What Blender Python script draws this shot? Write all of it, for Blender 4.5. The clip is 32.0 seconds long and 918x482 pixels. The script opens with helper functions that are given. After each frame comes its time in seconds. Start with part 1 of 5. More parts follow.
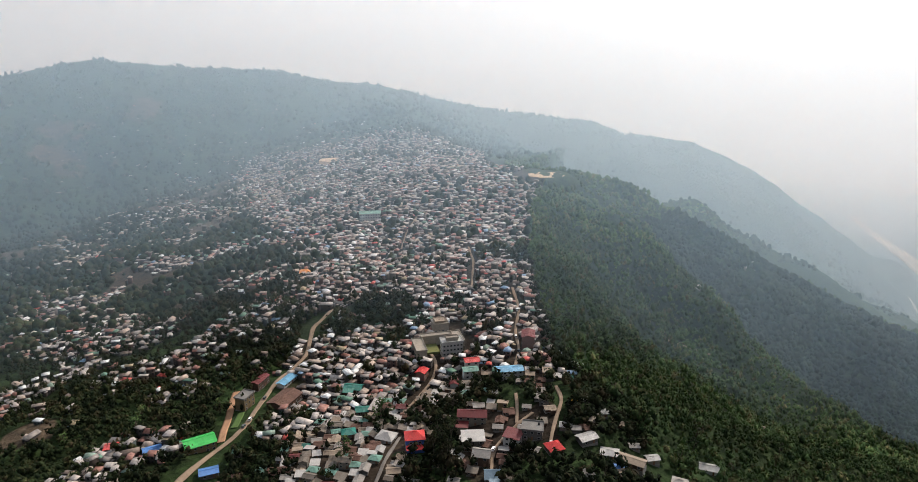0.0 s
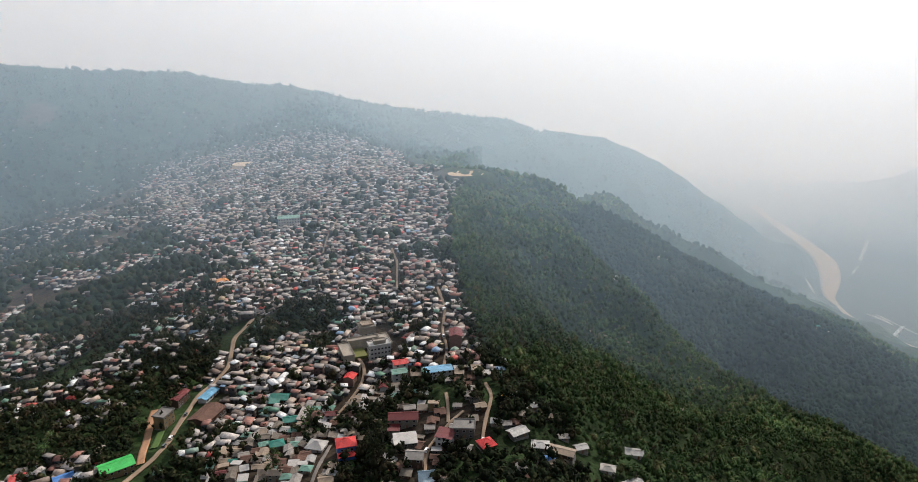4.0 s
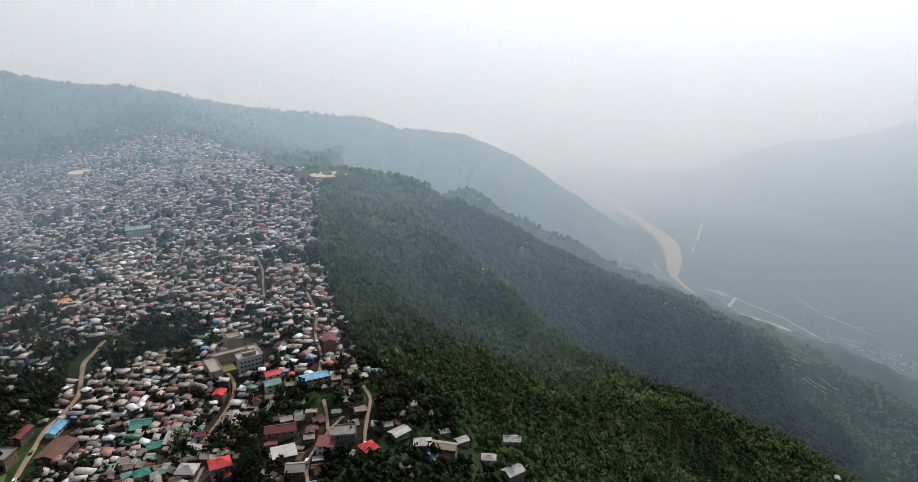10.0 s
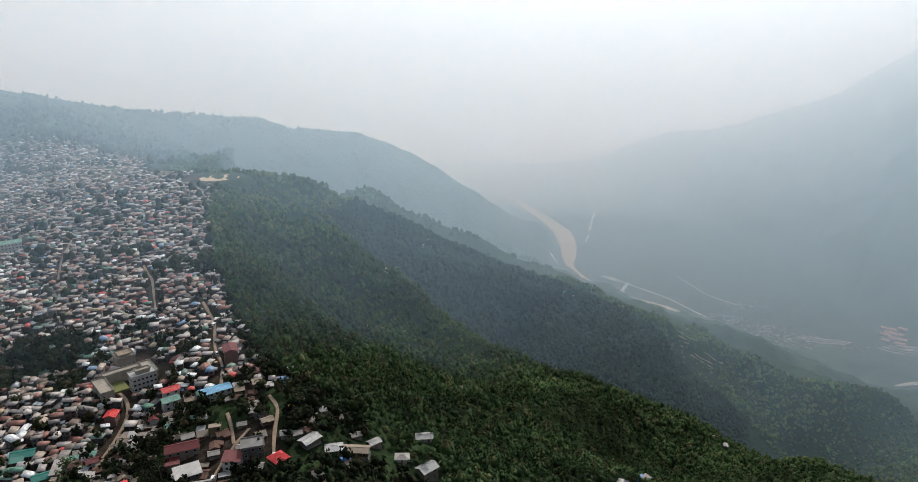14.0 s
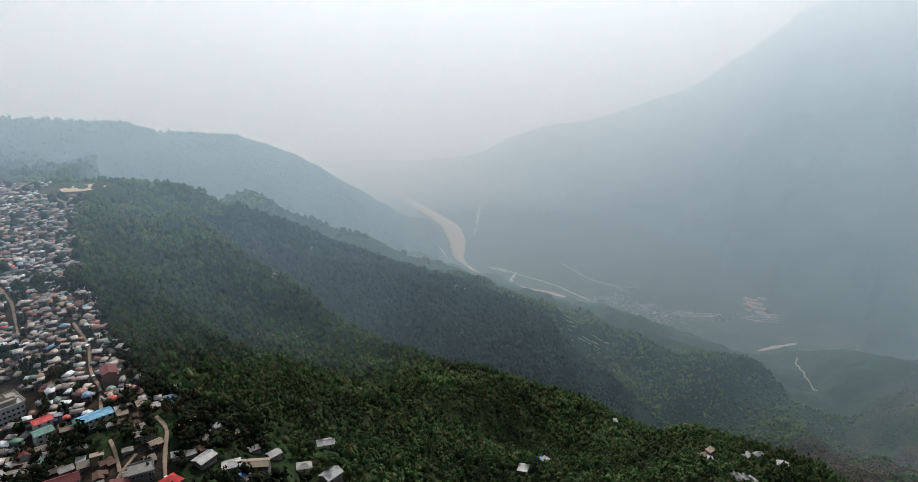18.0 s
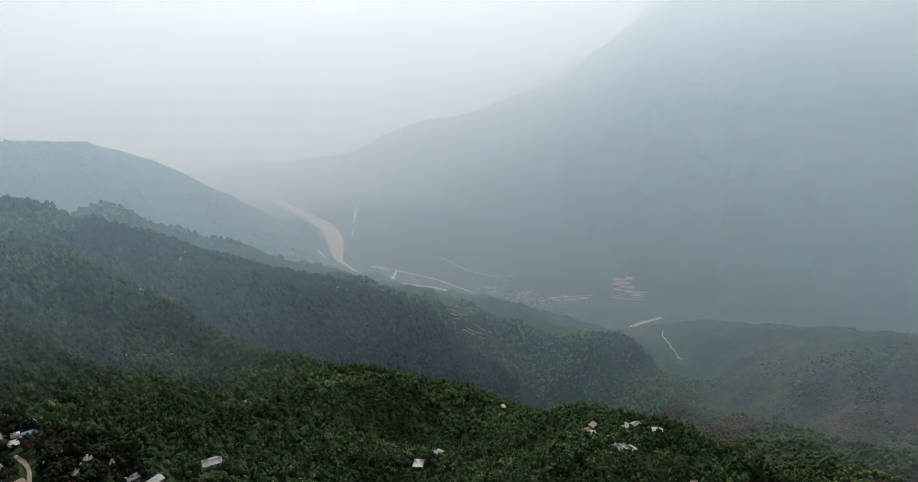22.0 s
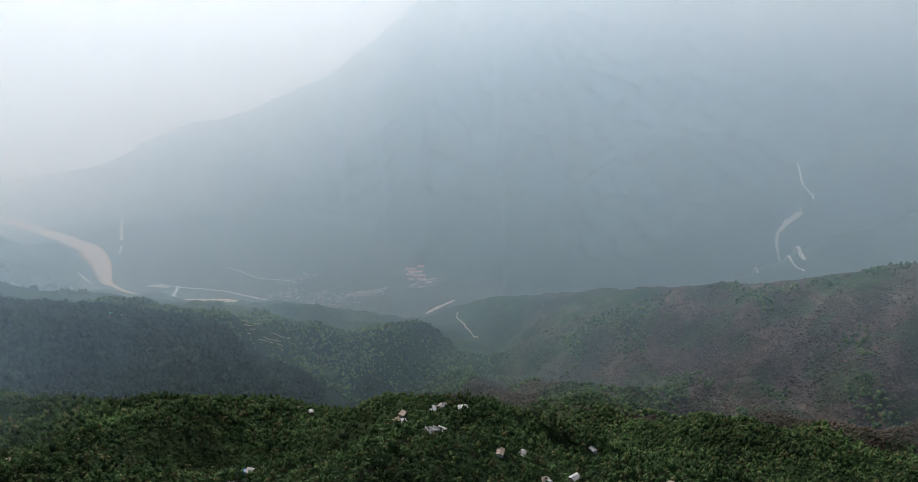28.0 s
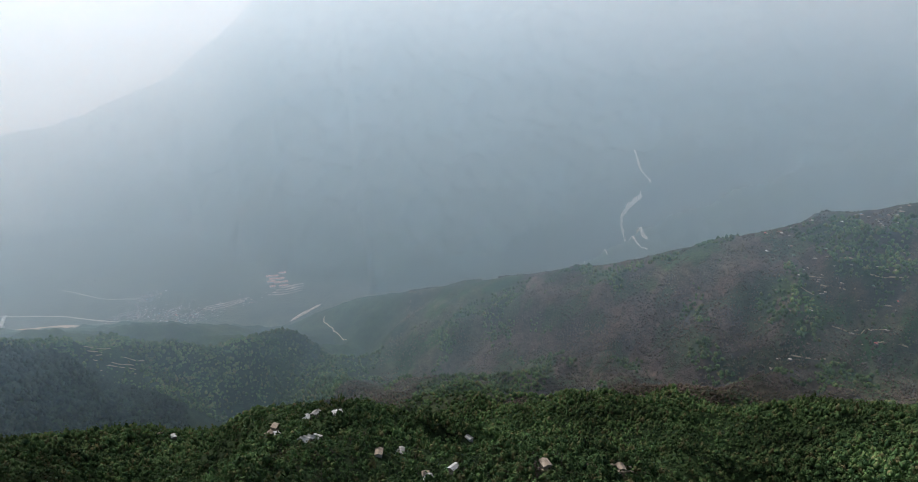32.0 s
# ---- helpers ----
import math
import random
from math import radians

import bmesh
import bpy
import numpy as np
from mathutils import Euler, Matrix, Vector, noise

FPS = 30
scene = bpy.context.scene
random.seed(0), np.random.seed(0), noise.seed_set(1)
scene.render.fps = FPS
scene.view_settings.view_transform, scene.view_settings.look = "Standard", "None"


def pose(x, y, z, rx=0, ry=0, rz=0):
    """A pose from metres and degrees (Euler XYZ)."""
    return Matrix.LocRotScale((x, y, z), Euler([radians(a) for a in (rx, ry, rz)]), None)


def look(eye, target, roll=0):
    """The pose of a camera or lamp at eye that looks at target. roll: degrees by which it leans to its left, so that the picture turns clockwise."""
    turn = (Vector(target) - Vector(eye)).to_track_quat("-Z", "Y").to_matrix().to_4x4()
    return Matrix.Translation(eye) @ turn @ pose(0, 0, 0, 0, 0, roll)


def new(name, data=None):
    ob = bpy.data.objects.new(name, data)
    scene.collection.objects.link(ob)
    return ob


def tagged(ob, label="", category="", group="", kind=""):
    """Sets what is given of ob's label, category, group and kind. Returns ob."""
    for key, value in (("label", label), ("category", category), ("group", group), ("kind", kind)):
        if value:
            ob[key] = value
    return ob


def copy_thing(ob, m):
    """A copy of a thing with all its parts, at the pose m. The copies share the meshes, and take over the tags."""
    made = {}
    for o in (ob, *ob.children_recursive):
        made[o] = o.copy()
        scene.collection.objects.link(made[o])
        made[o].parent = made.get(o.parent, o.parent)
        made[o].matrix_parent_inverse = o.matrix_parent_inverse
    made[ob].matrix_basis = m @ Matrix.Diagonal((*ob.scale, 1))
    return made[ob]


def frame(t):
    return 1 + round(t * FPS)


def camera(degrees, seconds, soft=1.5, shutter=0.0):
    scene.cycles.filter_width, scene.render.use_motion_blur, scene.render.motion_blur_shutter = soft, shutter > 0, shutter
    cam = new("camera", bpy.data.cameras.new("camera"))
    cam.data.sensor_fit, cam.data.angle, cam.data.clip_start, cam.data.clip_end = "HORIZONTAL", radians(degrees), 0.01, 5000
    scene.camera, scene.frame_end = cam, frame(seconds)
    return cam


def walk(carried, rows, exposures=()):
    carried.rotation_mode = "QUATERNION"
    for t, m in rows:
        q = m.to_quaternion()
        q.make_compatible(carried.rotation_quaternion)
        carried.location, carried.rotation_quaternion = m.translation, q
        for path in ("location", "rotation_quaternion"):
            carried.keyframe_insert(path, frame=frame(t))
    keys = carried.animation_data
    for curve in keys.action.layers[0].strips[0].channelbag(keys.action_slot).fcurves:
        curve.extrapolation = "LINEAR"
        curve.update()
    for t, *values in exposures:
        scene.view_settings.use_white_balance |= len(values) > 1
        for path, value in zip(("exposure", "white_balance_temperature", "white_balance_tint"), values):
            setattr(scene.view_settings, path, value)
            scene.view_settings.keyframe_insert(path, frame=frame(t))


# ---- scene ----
# ---------------------------------------------------------------- the camera: a drone that hangs over the ridge and turns to the right
cam = camera(68.69, 32.0, soft=0.7)
PATH = [
    (0.00, pose(0.00, 0.00, 0.00, 72.781, 0.092, -0.046)),
    (1.00, pose(-0.41, 0.16, 0.17, 72.764, 0.209, -1.592)),
    (2.00, pose(-0.82, 0.32, 0.35, 72.745, 0.269, -3.347)),
    (3.00, pose(-1.23, 0.48, 0.52, 72.725, 0.281, -5.208)),
    (4.00, pose(-1.64, 0.64, 0.69, 72.703, 0.257, -7.116)),
    (5.50, pose(-2.25, 0.88, 0.96, 72.666, 0.173, -10.004)),
    (6.50, pose(-2.66, 1.04, 1.13, 72.638, 0.098, -11.938)),
    (7.50, pose(-3.07, 1.20, 1.30, 72.607, 0.018, -13.889)),
    (8.50, pose(-3.48, 1.36, 1.48, 72.572, -0.061, -15.868)),
    (9.50, pose(-3.89, 1.52, 1.65, 72.535, -0.132, -17.891)),
    (10.50, pose(-4.30, 1.68, 1.82, 72.495, -0.191, -19.970)),
    (11.50, pose(-4.71, 1.84, 2.00, 72.451, -0.235, -22.116)),
    (12.50, pose(-5.12, 2.00, 2.17, 72.405, -0.262, -24.333)),
    (13.50, pose(-5.52, 2.16, 2.34, 72.355, -0.271, -26.625)),
    (14.50, pose(-5.93, 2.32, 2.52, 72.302, -0.262, -28.990)),
    (15.50, pose(-6.34, 2.48, 2.69, 72.247, -0.237, -31.424)),
    (16.50, pose(-6.75, 2.64, 2.87, 72.188, -0.198, -33.921)),
    (17.50, pose(-7.16, 2.80, 3.04, 72.128, -0.148, -36.478)),
    (18.50, pose(-7.57, 2.96, 3.21, 72.065, -0.092, -39.089)),
    (19.50, pose(-7.98, 3.12, 3.39, 72.001, -0.033, -41.755)),
    (20.50, pose(-8.39, 3.28, 3.56, 71.936, 0.023, -44.477)),
    (21.50, pose(-8.80, 3.44, 3.73, 71.870, 0.073, -47.260)),
    (22.50, pose(-9.21, 3.60, 3.91, 71.803, 0.113, -50.114)),
    (23.50, pose(-9.62, 3.76, 4.08, 71.737, 0.138, -53.048)),
    (24.50, pose(-10.03, 3.92, 4.26, 71.671, 0.148, -56.074)),
    (25.50, pose(-10.44, 4.08, 4.43, 71.607, 0.141, -59.197)),
    (26.50, pose(-10.85, 4.24, 4.60, 71.545, 0.119, -62.416)),
    (27.50, pose(-11.25, 4.40, 4.78, 71.485, 0.086, -65.716)),
    (28.50, pose(-11.66, 4.56, 4.95, 71.429, 0.049, -69.059)),
    (29.50, pose(-12.07, 4.72, 5.12, 71.378, 0.018, -72.378)),
    (30.50, pose(-12.48, 4.88, 5.30, 71.331, 0.007, -75.562)),
    (31.25, pose(-12.79, 5.00, 5.43, 71.301, 0.024, -77.766)),
    (32.00, pose(-13.10, 5.12, 5.56, 71.274, 0.072, -79.707)),
]
walk(cam, PATH, [(0.0, -0.12, 6150, 13), (12.0, -0.30, 5850, 10), (22.0, -0.40, 5750, 8), (32.0, -0.28, 5650, 10)])
scene.cycles.volume_bounces = 4

# ---------------------------------------------------------------- world and sun: a smoky, overcast noon, brightest towards the sun
SUN_AZ, SUN_EL = 42.0, 40.0
world = bpy.data.worlds.new("hazy_sky")
scene.world = world
world.use_nodes = True
wt = world.node_tree
wt.nodes.clear()


def wnode(kind, **values):
    n = wt.nodes.new(kind)
    for key, value in values.items():
        n.inputs[key].default_value = value
    return n


sky = wt.nodes.new("ShaderNodeTexSky")
sky.sky_type, sky.sun_disc = "NISHITA", False
sky.sun_elevation, sky.sun_rotation = radians(SUN_EL), radians(SUN_AZ)
sky.dust_density, sky.air_density = 6.0, 1.5
coord = wt.nodes.new("ShaderNodeTexCoord")
split = wt.nodes.new("ShaderNodeSeparateXYZ")
wt.links.new(coord.outputs["Generated"], split.inputs[0])
span = wt.nodes.new("ShaderNodeMapRange")
span.inputs["From Min"].default_value, span.inputs["From Max"].default_value = -0.6, 1.0
wt.links.new(split.outputs["Z"], span.inputs["Value"])
# overcast: palest overhead and towards the sun
ramp = wt.nodes.new("ShaderNodeValToRGB")
ramp.color_ramp.interpolation = "EASE"
HAZE = [(-0.60, (0.10, 0.11, 0.12)), (-0.10, (0.80, 0.80, 0.80)), (0.0, (0.88, 0.87, 0.87)), (0.10, (0.97, 0.945, 0.935)), (0.40, (1.10, 1.10, 1.10)), (1.0, (1.12, 1.15, 1.20))]
els = ramp.color_ramp.elements
for k, (z, c) in enumerate(HAZE):
    e = els[k] if k < 2 else els.new((z + 0.6) / 1.6)
    e.position, e.color = (z + 0.6) / 1.6, (*c, 1)
wt.links.new(span.outputs["Result"], ramp.inputs["Fac"])
toward = wt.nodes.new("ShaderNodeVectorMath")
toward.operation = "DOT_PRODUCT"
toward.inputs[1].default_value = (math.sin(radians(24)), math.cos(radians(24)), 0.0)
wt.links.new(coord.outputs["Generated"], toward.inputs[0])
glow = wt.nodes.new("ShaderNodeMapRange")
glow.interpolation_type = "SMOOTHSTEP"
glow.inputs["From Min"].default_value, glow.inputs["From Max"].default_value = -0.7, 0.95
wt.links.new(toward.outputs["Value"], glow.inputs["Value"])
tint = wt.nodes.new("ShaderNodeMix")
tint.data_type = "RGBA"
tint.inputs[6].default_value, tint.inputs[7].default_value = (0.40, 0.43, 0.47, 1), (1.0, 1.0, 1.0, 1)
wt.links.new(glow.outputs["Result"], tint.inputs[0])
haze = wt.nodes.new("ShaderNodeMix")
haze.data_type, haze.blend_type = "RGBA", "MULTIPLY"
haze.inputs[0].default_value = 1.0
cloud = wt.nodes.new("ShaderNodeTexNoise")
cloud.inputs["Scale"].default_value, cloud.inputs["Detail"].default_value = 3.5, 5.0
stretch = wt.nodes.new("ShaderNodeMapping")
stretch.inputs["Scale"].default_value = (1.0, 1.0, 3.5)
wt.links.new(coord.outputs["Generated"], stretch.inputs["Vector"])
wt.links.new(stretch.outputs[0], cloud.inputs["Vector"])
soft_cloud = wt.nodes.new("ShaderNodeMapRange")
soft_cloud.inputs["From Min"].default_value, soft_cloud.inputs["From Max"].default_value = 0.3, 0.7
soft_cloud.inputs["To Min"].default_value, soft_cloud.inputs["To Max"].default_value = 0.86, 1.12
wt.links.new(cloud.outputs[0], soft_cloud.inputs["Value"])
clouded = wt.nodes.new("ShaderNodeVectorMath")
clouded.operation = "SCALE"
wt.links.new(ramp.outputs["Color"], clouded.inputs[0])
wt.links.new(soft_cloud.outputs["Result"], clouded.inputs["Scale"])
wt.links.new(clouded.outputs[0], haze.inputs[6])
wt.links.new(tint.outputs[2], haze.inputs[7])
b1, b2 = wnode("ShaderNodeBackground", Strength=0.012), wnode("ShaderNodeBackground", Strength=0.79)
wt.links.new(sky.outputs[0], b1.inputs["Color"])
wt.links.new(haze.outputs[2], b2.inputs["Color"])
both = wt.nodes.new("ShaderNodeAddShader")
wt.links.new(b1.outputs[0], both.inputs[0])
wt.links.new(b2.outputs[0], both.inputs[1])
out = wt.nodes.new("ShaderNodeOutputWorld")
wt.links.new(both.outputs[0], out.inputs["Surface"])

sun = new("sun", bpy.data.lights.new("sun", "SUN"))
sun.data.energy, sun.data.angle, sun.data.color = 5.0, radians(3), (1.0, 0.91, 0.79)
sun.matrix_world = look((1000 * math.sin(radians(SUN_AZ)), 1000 * math.cos(radians(SUN_AZ)), 1000 * math.tan(radians(SUN_EL))), (0, 0, 0))

# ---------------------------------------------------------------- materials
MATS = {}


class Surface:
    """A node material, wired step by step."""

    def __init__(self, name, rough=0.8, metal=0.0, spec=0.3):
        self.mat = bpy.data.materials.new(name)
        self.mat.use_nodes = True
        self.tree = self.mat.node_tree
        self.bsdf = self.tree.nodes["Principled BSDF"]
        self.bsdf.inputs["Roughness"].default_value, self.bsdf.inputs["Metallic"].default_value = rough, metal
        self.bsdf.inputs["Specular IOR Level"].default_value = spec

    def node(self, kind):
        return self.tree.nodes.new(kind)

    def link(self, a, b):
        self.tree.links.new(a, b)

    def math(self, op, a, b=0.0):
        n = self.node("ShaderNodeMath")
        n.operation = op
        for k, v in enumerate((a, b)):
            if isinstance(v, (int, float)):
                n.inputs[k].default_value = v
            else:
                self.link(v, n.inputs[k])
        return n.outputs[0]

    def where(self):
        return self.node("ShaderNodeNewGeometry").outputs["Position"]

    def noise(self, size, detail=4.0, rough=0.6, at=None):
        n = self.node("ShaderNodeTexNoise")
        n.inputs["Scale"].default_value, n.inputs["Detail"].default_value, n.inputs["Roughness"].default_value = 1.0 / size, detail, rough
        self.link(at or self.where(), n.inputs["Vector"])
        return n.outputs[0]

    def ramp(self, fac, stops, steps=False):
        n = self.node("ShaderNodeValToRGB")
        n.color_ramp.interpolation = "CONSTANT" if steps else "LINEAR"
        for k, (p, c) in enumerate(stops):
            e = n.color_ramp.elements[k] if k < 2 else n.color_ramp.elements.new(p)
            e.position, e.color = p, (*c, 1)
        self.link(fac, n.inputs[0])
        return n.outputs[0]

    def mix(self, fac, a, b, how="MIX"):
        n = self.node("ShaderNodeMix")
        n.data_type, n.blend_type = "RGBA", how
        for slot, v in ((0, fac), (6, a), (7, b)):
            if isinstance(v, (int, float)):
                n.inputs[slot].default_value = v
            elif isinstance(v, tuple):
                n.inputs[slot].default_value = (*v, 1)
            else:
                self.link(v, n.inputs[slot])
        return n.outputs[2]

    def vary(self, colour, size, amount, at=None):
        """The colour, lighter and darker by patches of that size."""
        g = self.ramp(self.noise(size, at=at), [(0.3, (1 - amount,) * 3), (0.7, (1 + amount,) * 3)])
        return self.mix(1.0, colour, g, "MULTIPLY")

    def colour(self, c):
        if isinstance(c, tuple):
            self.bsdf.inputs["Base Color"].default_value = (*c, 1)
        else:
            self.link(c, self.bsdf.inputs["Base Color"])
        return self

    def bump(self, height, distance, strength=1.0):
        n = self.node("ShaderNodeBump")
        n.inputs["Distance"].default_value, n.inputs["Strength"].default_value = distance, strength
        self.link(height, n.inputs["Height"])
        self.link(n.outputs[0], self.bsdf.inputs["Normal"])
        return self


def plain(name, c, rough=0.8, metal=0.0, grain=0.6, amount=0.18):
    """Paint, plaster, concrete: one colour with blotches at two scales and a fine relief."""
    if name in MATS:
        return MATS[name]
    s = Surface(name, rough, metal)
    col = s.vary(s.vary(c, grain * 6, amount), grain, amount * 0.7)
    s.colour(col).bump(s.noise(grain * 0.4), 0.03)
    MATS[name] = s.mat
    return s.mat


def corrugated(name, c, rough=0.45, metal=0.3, rust=0.25):
    """Corrugated roofing sheet with faded patches and rust streaks."""
    if name in MATS:
        return MATS[name]
    s = Surface(name, rough, metal)
    tc = s.node("ShaderNodeTexCoord").outputs["Object"]
    wave = s.node("ShaderNodeTexWave")
    wave.inputs["Scale"].default_value, wave.inputs["Distortion"].default_value = 1.6, 0.4
    s.link(tc, wave.inputs["Vector"])
    col = s.vary(s.vary(c, 5.0, 0.22), 0.8, 0.15)
    mask = s.ramp(s.noise(3.0, 6, 0.7), [(0.52, (0, 0, 0)), (0.72, (rust,) * 3)])
    col = s.mix(mask, col, (0.16, 0.09, 0.055))
    s.colour(col).bump(wave.outputs[0], 0.06)
    MATS[name] = s.mat
    return s.mat


def islands(name, stops, rough=0.7, metal=0.0, size=4.0, amount=0.2, relief=0.05):
    """One material for many joined pieces: each piece takes a colour of its own."""
    if name in MATS:
        return MATS[name]
    s = Surface(name, rough, metal)
    rnd = s.node("ShaderNodeNewGeometry").outputs["Random Per Island"]
    s.colour(s.vary(s.ramp(rnd, stops, True), size, amount)).bump(s.noise(size * 0.3), relief)
    MATS[name] = s.mat
    return s.mat


def foliage(name, stops):
    """Leaves: every clump its own green, in patches of kinds of trees, darker and lighter inside a crown."""
    if name in MATS:
        return MATS[name]
    s = Surface(name, 0.85, 0.0, 0.08)
    rnd = s.node("ShaderNodeNewGeometry").outputs["Random Per Island"]
    kinds = s.ramp(s.noise(10.0, 4, 0.6), [(0.36, stops[0][1]), (0.46, stops[1][1]), (0.54, stops[2][1]), (0.64, stops[-1][1])])
    col = s.mix(0.74, s.ramp(rnd, stops), kinds)
    s.colour(s.vary(s.vary(s.vary(s.vary(col, 170.0, 0.45), 50.0, 0.45), 4.0, 0.4), 0.8, 0.4)).bump(s.noise(0.9, 5, 0.7), 0.6)
    MATS[name] = s.mat
    return s.mat


GREENS = [(0.0, (0.016, 0.032, 0.014)), (0.35, (0.044, 0.078, 0.028)), (0.6, (0.072, 0.120, 0.038)), (0.85, (0.112, 0.146, 0.044)), (1.0, (0.128, 0.104, 0.050))]
DRY = [(0.0, (0.046, 0.048, 0.026)), (0.3, (0.078, 0.060, 0.048)), (0.55, (0.104, 0.074, 0.066)), (0.8, (0.070, 0.080, 0.036)), (1.0, (0.084, 0.094, 0.042))]
LEAF = foliage("leaves", GREENS)
DARK_LEAF = foliage("dark_leaves", [(0.0, (0.006, 0.010, 0.005)), (0.5, (0.014, 0.023, 0.009)), (0.8, (0.031, 0.038, 0.014)), (1.0, (0.052, 0.038, 0.021))])
# dark forest of the ravine wall; the wall's shade is put into this leaf colour too
SHADE_DARK_EVERGREEN = foliage("shade_dark_evergreen_leaves", [(0.0, (0.008, 0.013, 0.009)), (0.4, (0.013, 0.021, 0.013)), (0.7, (0.021, 0.033, 0.018)), (1.0, (0.031, 0.043, 0.022))])
DRY_LEAF = foliage("bare_and_dry_leaves", DRY)
BARK = plain("bark", (0.114, 0.091, 0.070), 0.9, grain=0.3)
# ---------------------------------------------------------------- the lie of the land
def polar(az, dist, z):
    """A point by bearing (degrees, clockwise from north), distance and height."""
    return (dist * math.sin(radians(az)), dist * math.cos(radians(az)), z)


def value_noise(x, y, seed):
    """Smooth lattice noise between -1 and 1, over arrays."""
    xi, yi = np.floor(x), np.floor(y)
    u, v = x - xi, y - yi
    u, v = u * u * (3 - 2 * u), v * v * (3 - 2 * v)

    def corner(a, b):
        h = np.sin(a * 127.1 + b * 311.7 + seed * 74.7) * 43758.5453
        return 2 * (h - np.floor(h)) - 1

    return (corner(xi, yi) * (1 - u) + corner(xi + 1, yi) * u) * (1 - v) + (corner(xi, yi + 1) * (1 - u) + corner(xi + 1, yi + 1) * u) * v


def fbm(x, y, size, seed, octaves=4):
    total, amp = 0.0, 1.0
    for k in range(octaves):
        total = total + amp * value_noise(x / size * 2 ** k, y / size * 2 ** k, seed + k)
        amp *= 0.5
    return total / 1.6


# name: crest points, fall to the left and right of the crest's direction, width of its rounded top
town_ridge = ([(40, -400, -190), (45, 250, -192), (55, 480, -196), (75, 700, -200), (130, 1000, -203)], 0.16, 0.72, 30)
saddle_ridge = ([(10, 900, -206), (-60, 1400, -232), (-200, 1900, -215), (-290, 2380, -172)], 0.22, 0.42, 60)
west_hill_ridge = ([polar(-62, 2100, -190), polar(-34, 2300, -118), polar(-28, 2350, -75), polar(-20, 2350, -107), polar(-15, 2350, -116), polar(-7, 2400, -190),
                   polar(3, 2500, -272), polar(11.4, 2560, -316), polar(14, 2600, -366), polar(19.5, 2700, -398), polar(24, 2750, -503), polar(29, 2850, -680),
                   polar(33, 2950, -850)], 0.4, 0.36, 50)
spur_a_ridge = ([(75, 780, -203), (150, 775, -216), (221, 770, -232), (277, 718, -281), (323, 670, -322), (354, 620, -357), (416, 591, -385), (484, 562, -419), (552, 525, -454), (610, 495, -481), (689, 455, -523)], 0.95, 0.42, 12)
spur_b_ridge = ([(60, 330, -196), (230, 390, -274), (425, 475, -362), (490, 540, -450), (560, 600, -560)], 0.56, 0.78, 20)
spur_c_ridge = ([(60, 180, -194), (230, 190, -255), (400, 200, -312), (525, 232, -352), (600, 262, -440), (680, 290, -540)], 0.5, 0.5, 40)
spur_d_ridge = ([(60, -20, -192), (250, 20, -255), (400, 20, -302), (480, -10, -336), (560, -20, -420), (650, -40, -520)], 0.5, 0.5, 35)
field_spur_ridge = ([polar(7.5, 1000, -203), polar(11, 1030, -206), polar(16.7, 1080, -236), polar(22, 1100, -302), polar(25.4, 1130, -352), polar(32, 1150, -420),
                    polar(36.4, 1150, -448), polar(43.7, 1130, -491), polar(49.7, 1150, -533), polar(55, 1250, -585), polar(63, 1430, -672), polar(64.5, 1800, -880)], 0.58, 0.95, 12)
back_spur_ridge = ([polar(20, 1450, -330), polar(23, 1500, -400), polar(30, 1500, -470), polar(36, 1500, -560), polar(41, 1500, -680)], 0.6, 0.6, 25)
east_hill_ridge = ([polar(63.4, 1980, -930), polar(66, 1900, -850), polar(70, 1760, -755), polar(80.6, 1520, -627), polar(88.7, 1400, -536), polar(96, 1350, -472),
                   polar(103, 1350, -417), polar(109, 1400, -370), polar(115, 1450, -332), polar(128, 1500, -280), polar(150, 1500, -250)], 0.5, 0.5, 40)
south_hill_ridge = ([(40, -400, -190), (200, -900, -200), (600, -1500, -230)], 0.4, 0.4, 60)
far_mountain_ridge = ([polar(30, 4700, -960), polar(40.5, 4350, -775), polar(47.5, 4320, -562), polar(57, 4300, -330), polar(60.5, 4300, -130), polar(63.5, 4300, 100), polar(70, 4350, 200),
                      polar(90, 4450, 230), polar(112, 4500, 210), polar(135, 4600, 180)], 0.5, 0.56, 60)
RIDGES = [town_ridge, saddle_ridge, west_hill_ridge, spur_a_ridge, spur_b_ridge, spur_c_ridge, spur_d_ridge, field_spur_ridge, back_spur_ridge, east_hill_ridge, south_hill_ridge, far_mountain_ridge]
# threads of the deep ravines, and the slope of their walls
RAVINES = [([polar(17, 900, -290), polar(22.8, 950, -400), polar(31.3, 930, -500), polar(36.2, 930, -545), polar(41.2, 950, -585), polar(46.2, 985, -640), polar(51.4, 1020, -690), polar(60, 1200, -800)], 0.75)]
FLOOR = -958.0
RIVER = [polar(31.0, 4150, 0), polar(33.0, 3760, 0), polar(35.2, 3450, 0), polar(36.9, 3210, 0), polar(37.5, 2980, 0), polar(37.6, 2730, 0), polar(39.2, 2560, 0), polar(43, 2410, 0),
         polar(46.3, 2350, 0), polar(49.8, 2220, 0), polar(57, 2080, 0), polar(64.5, 2060, 0), polar(73, 2180, 0), polar(84, 2300, 0), polar(95, 2650, 0), polar(105, 3000, 0)]


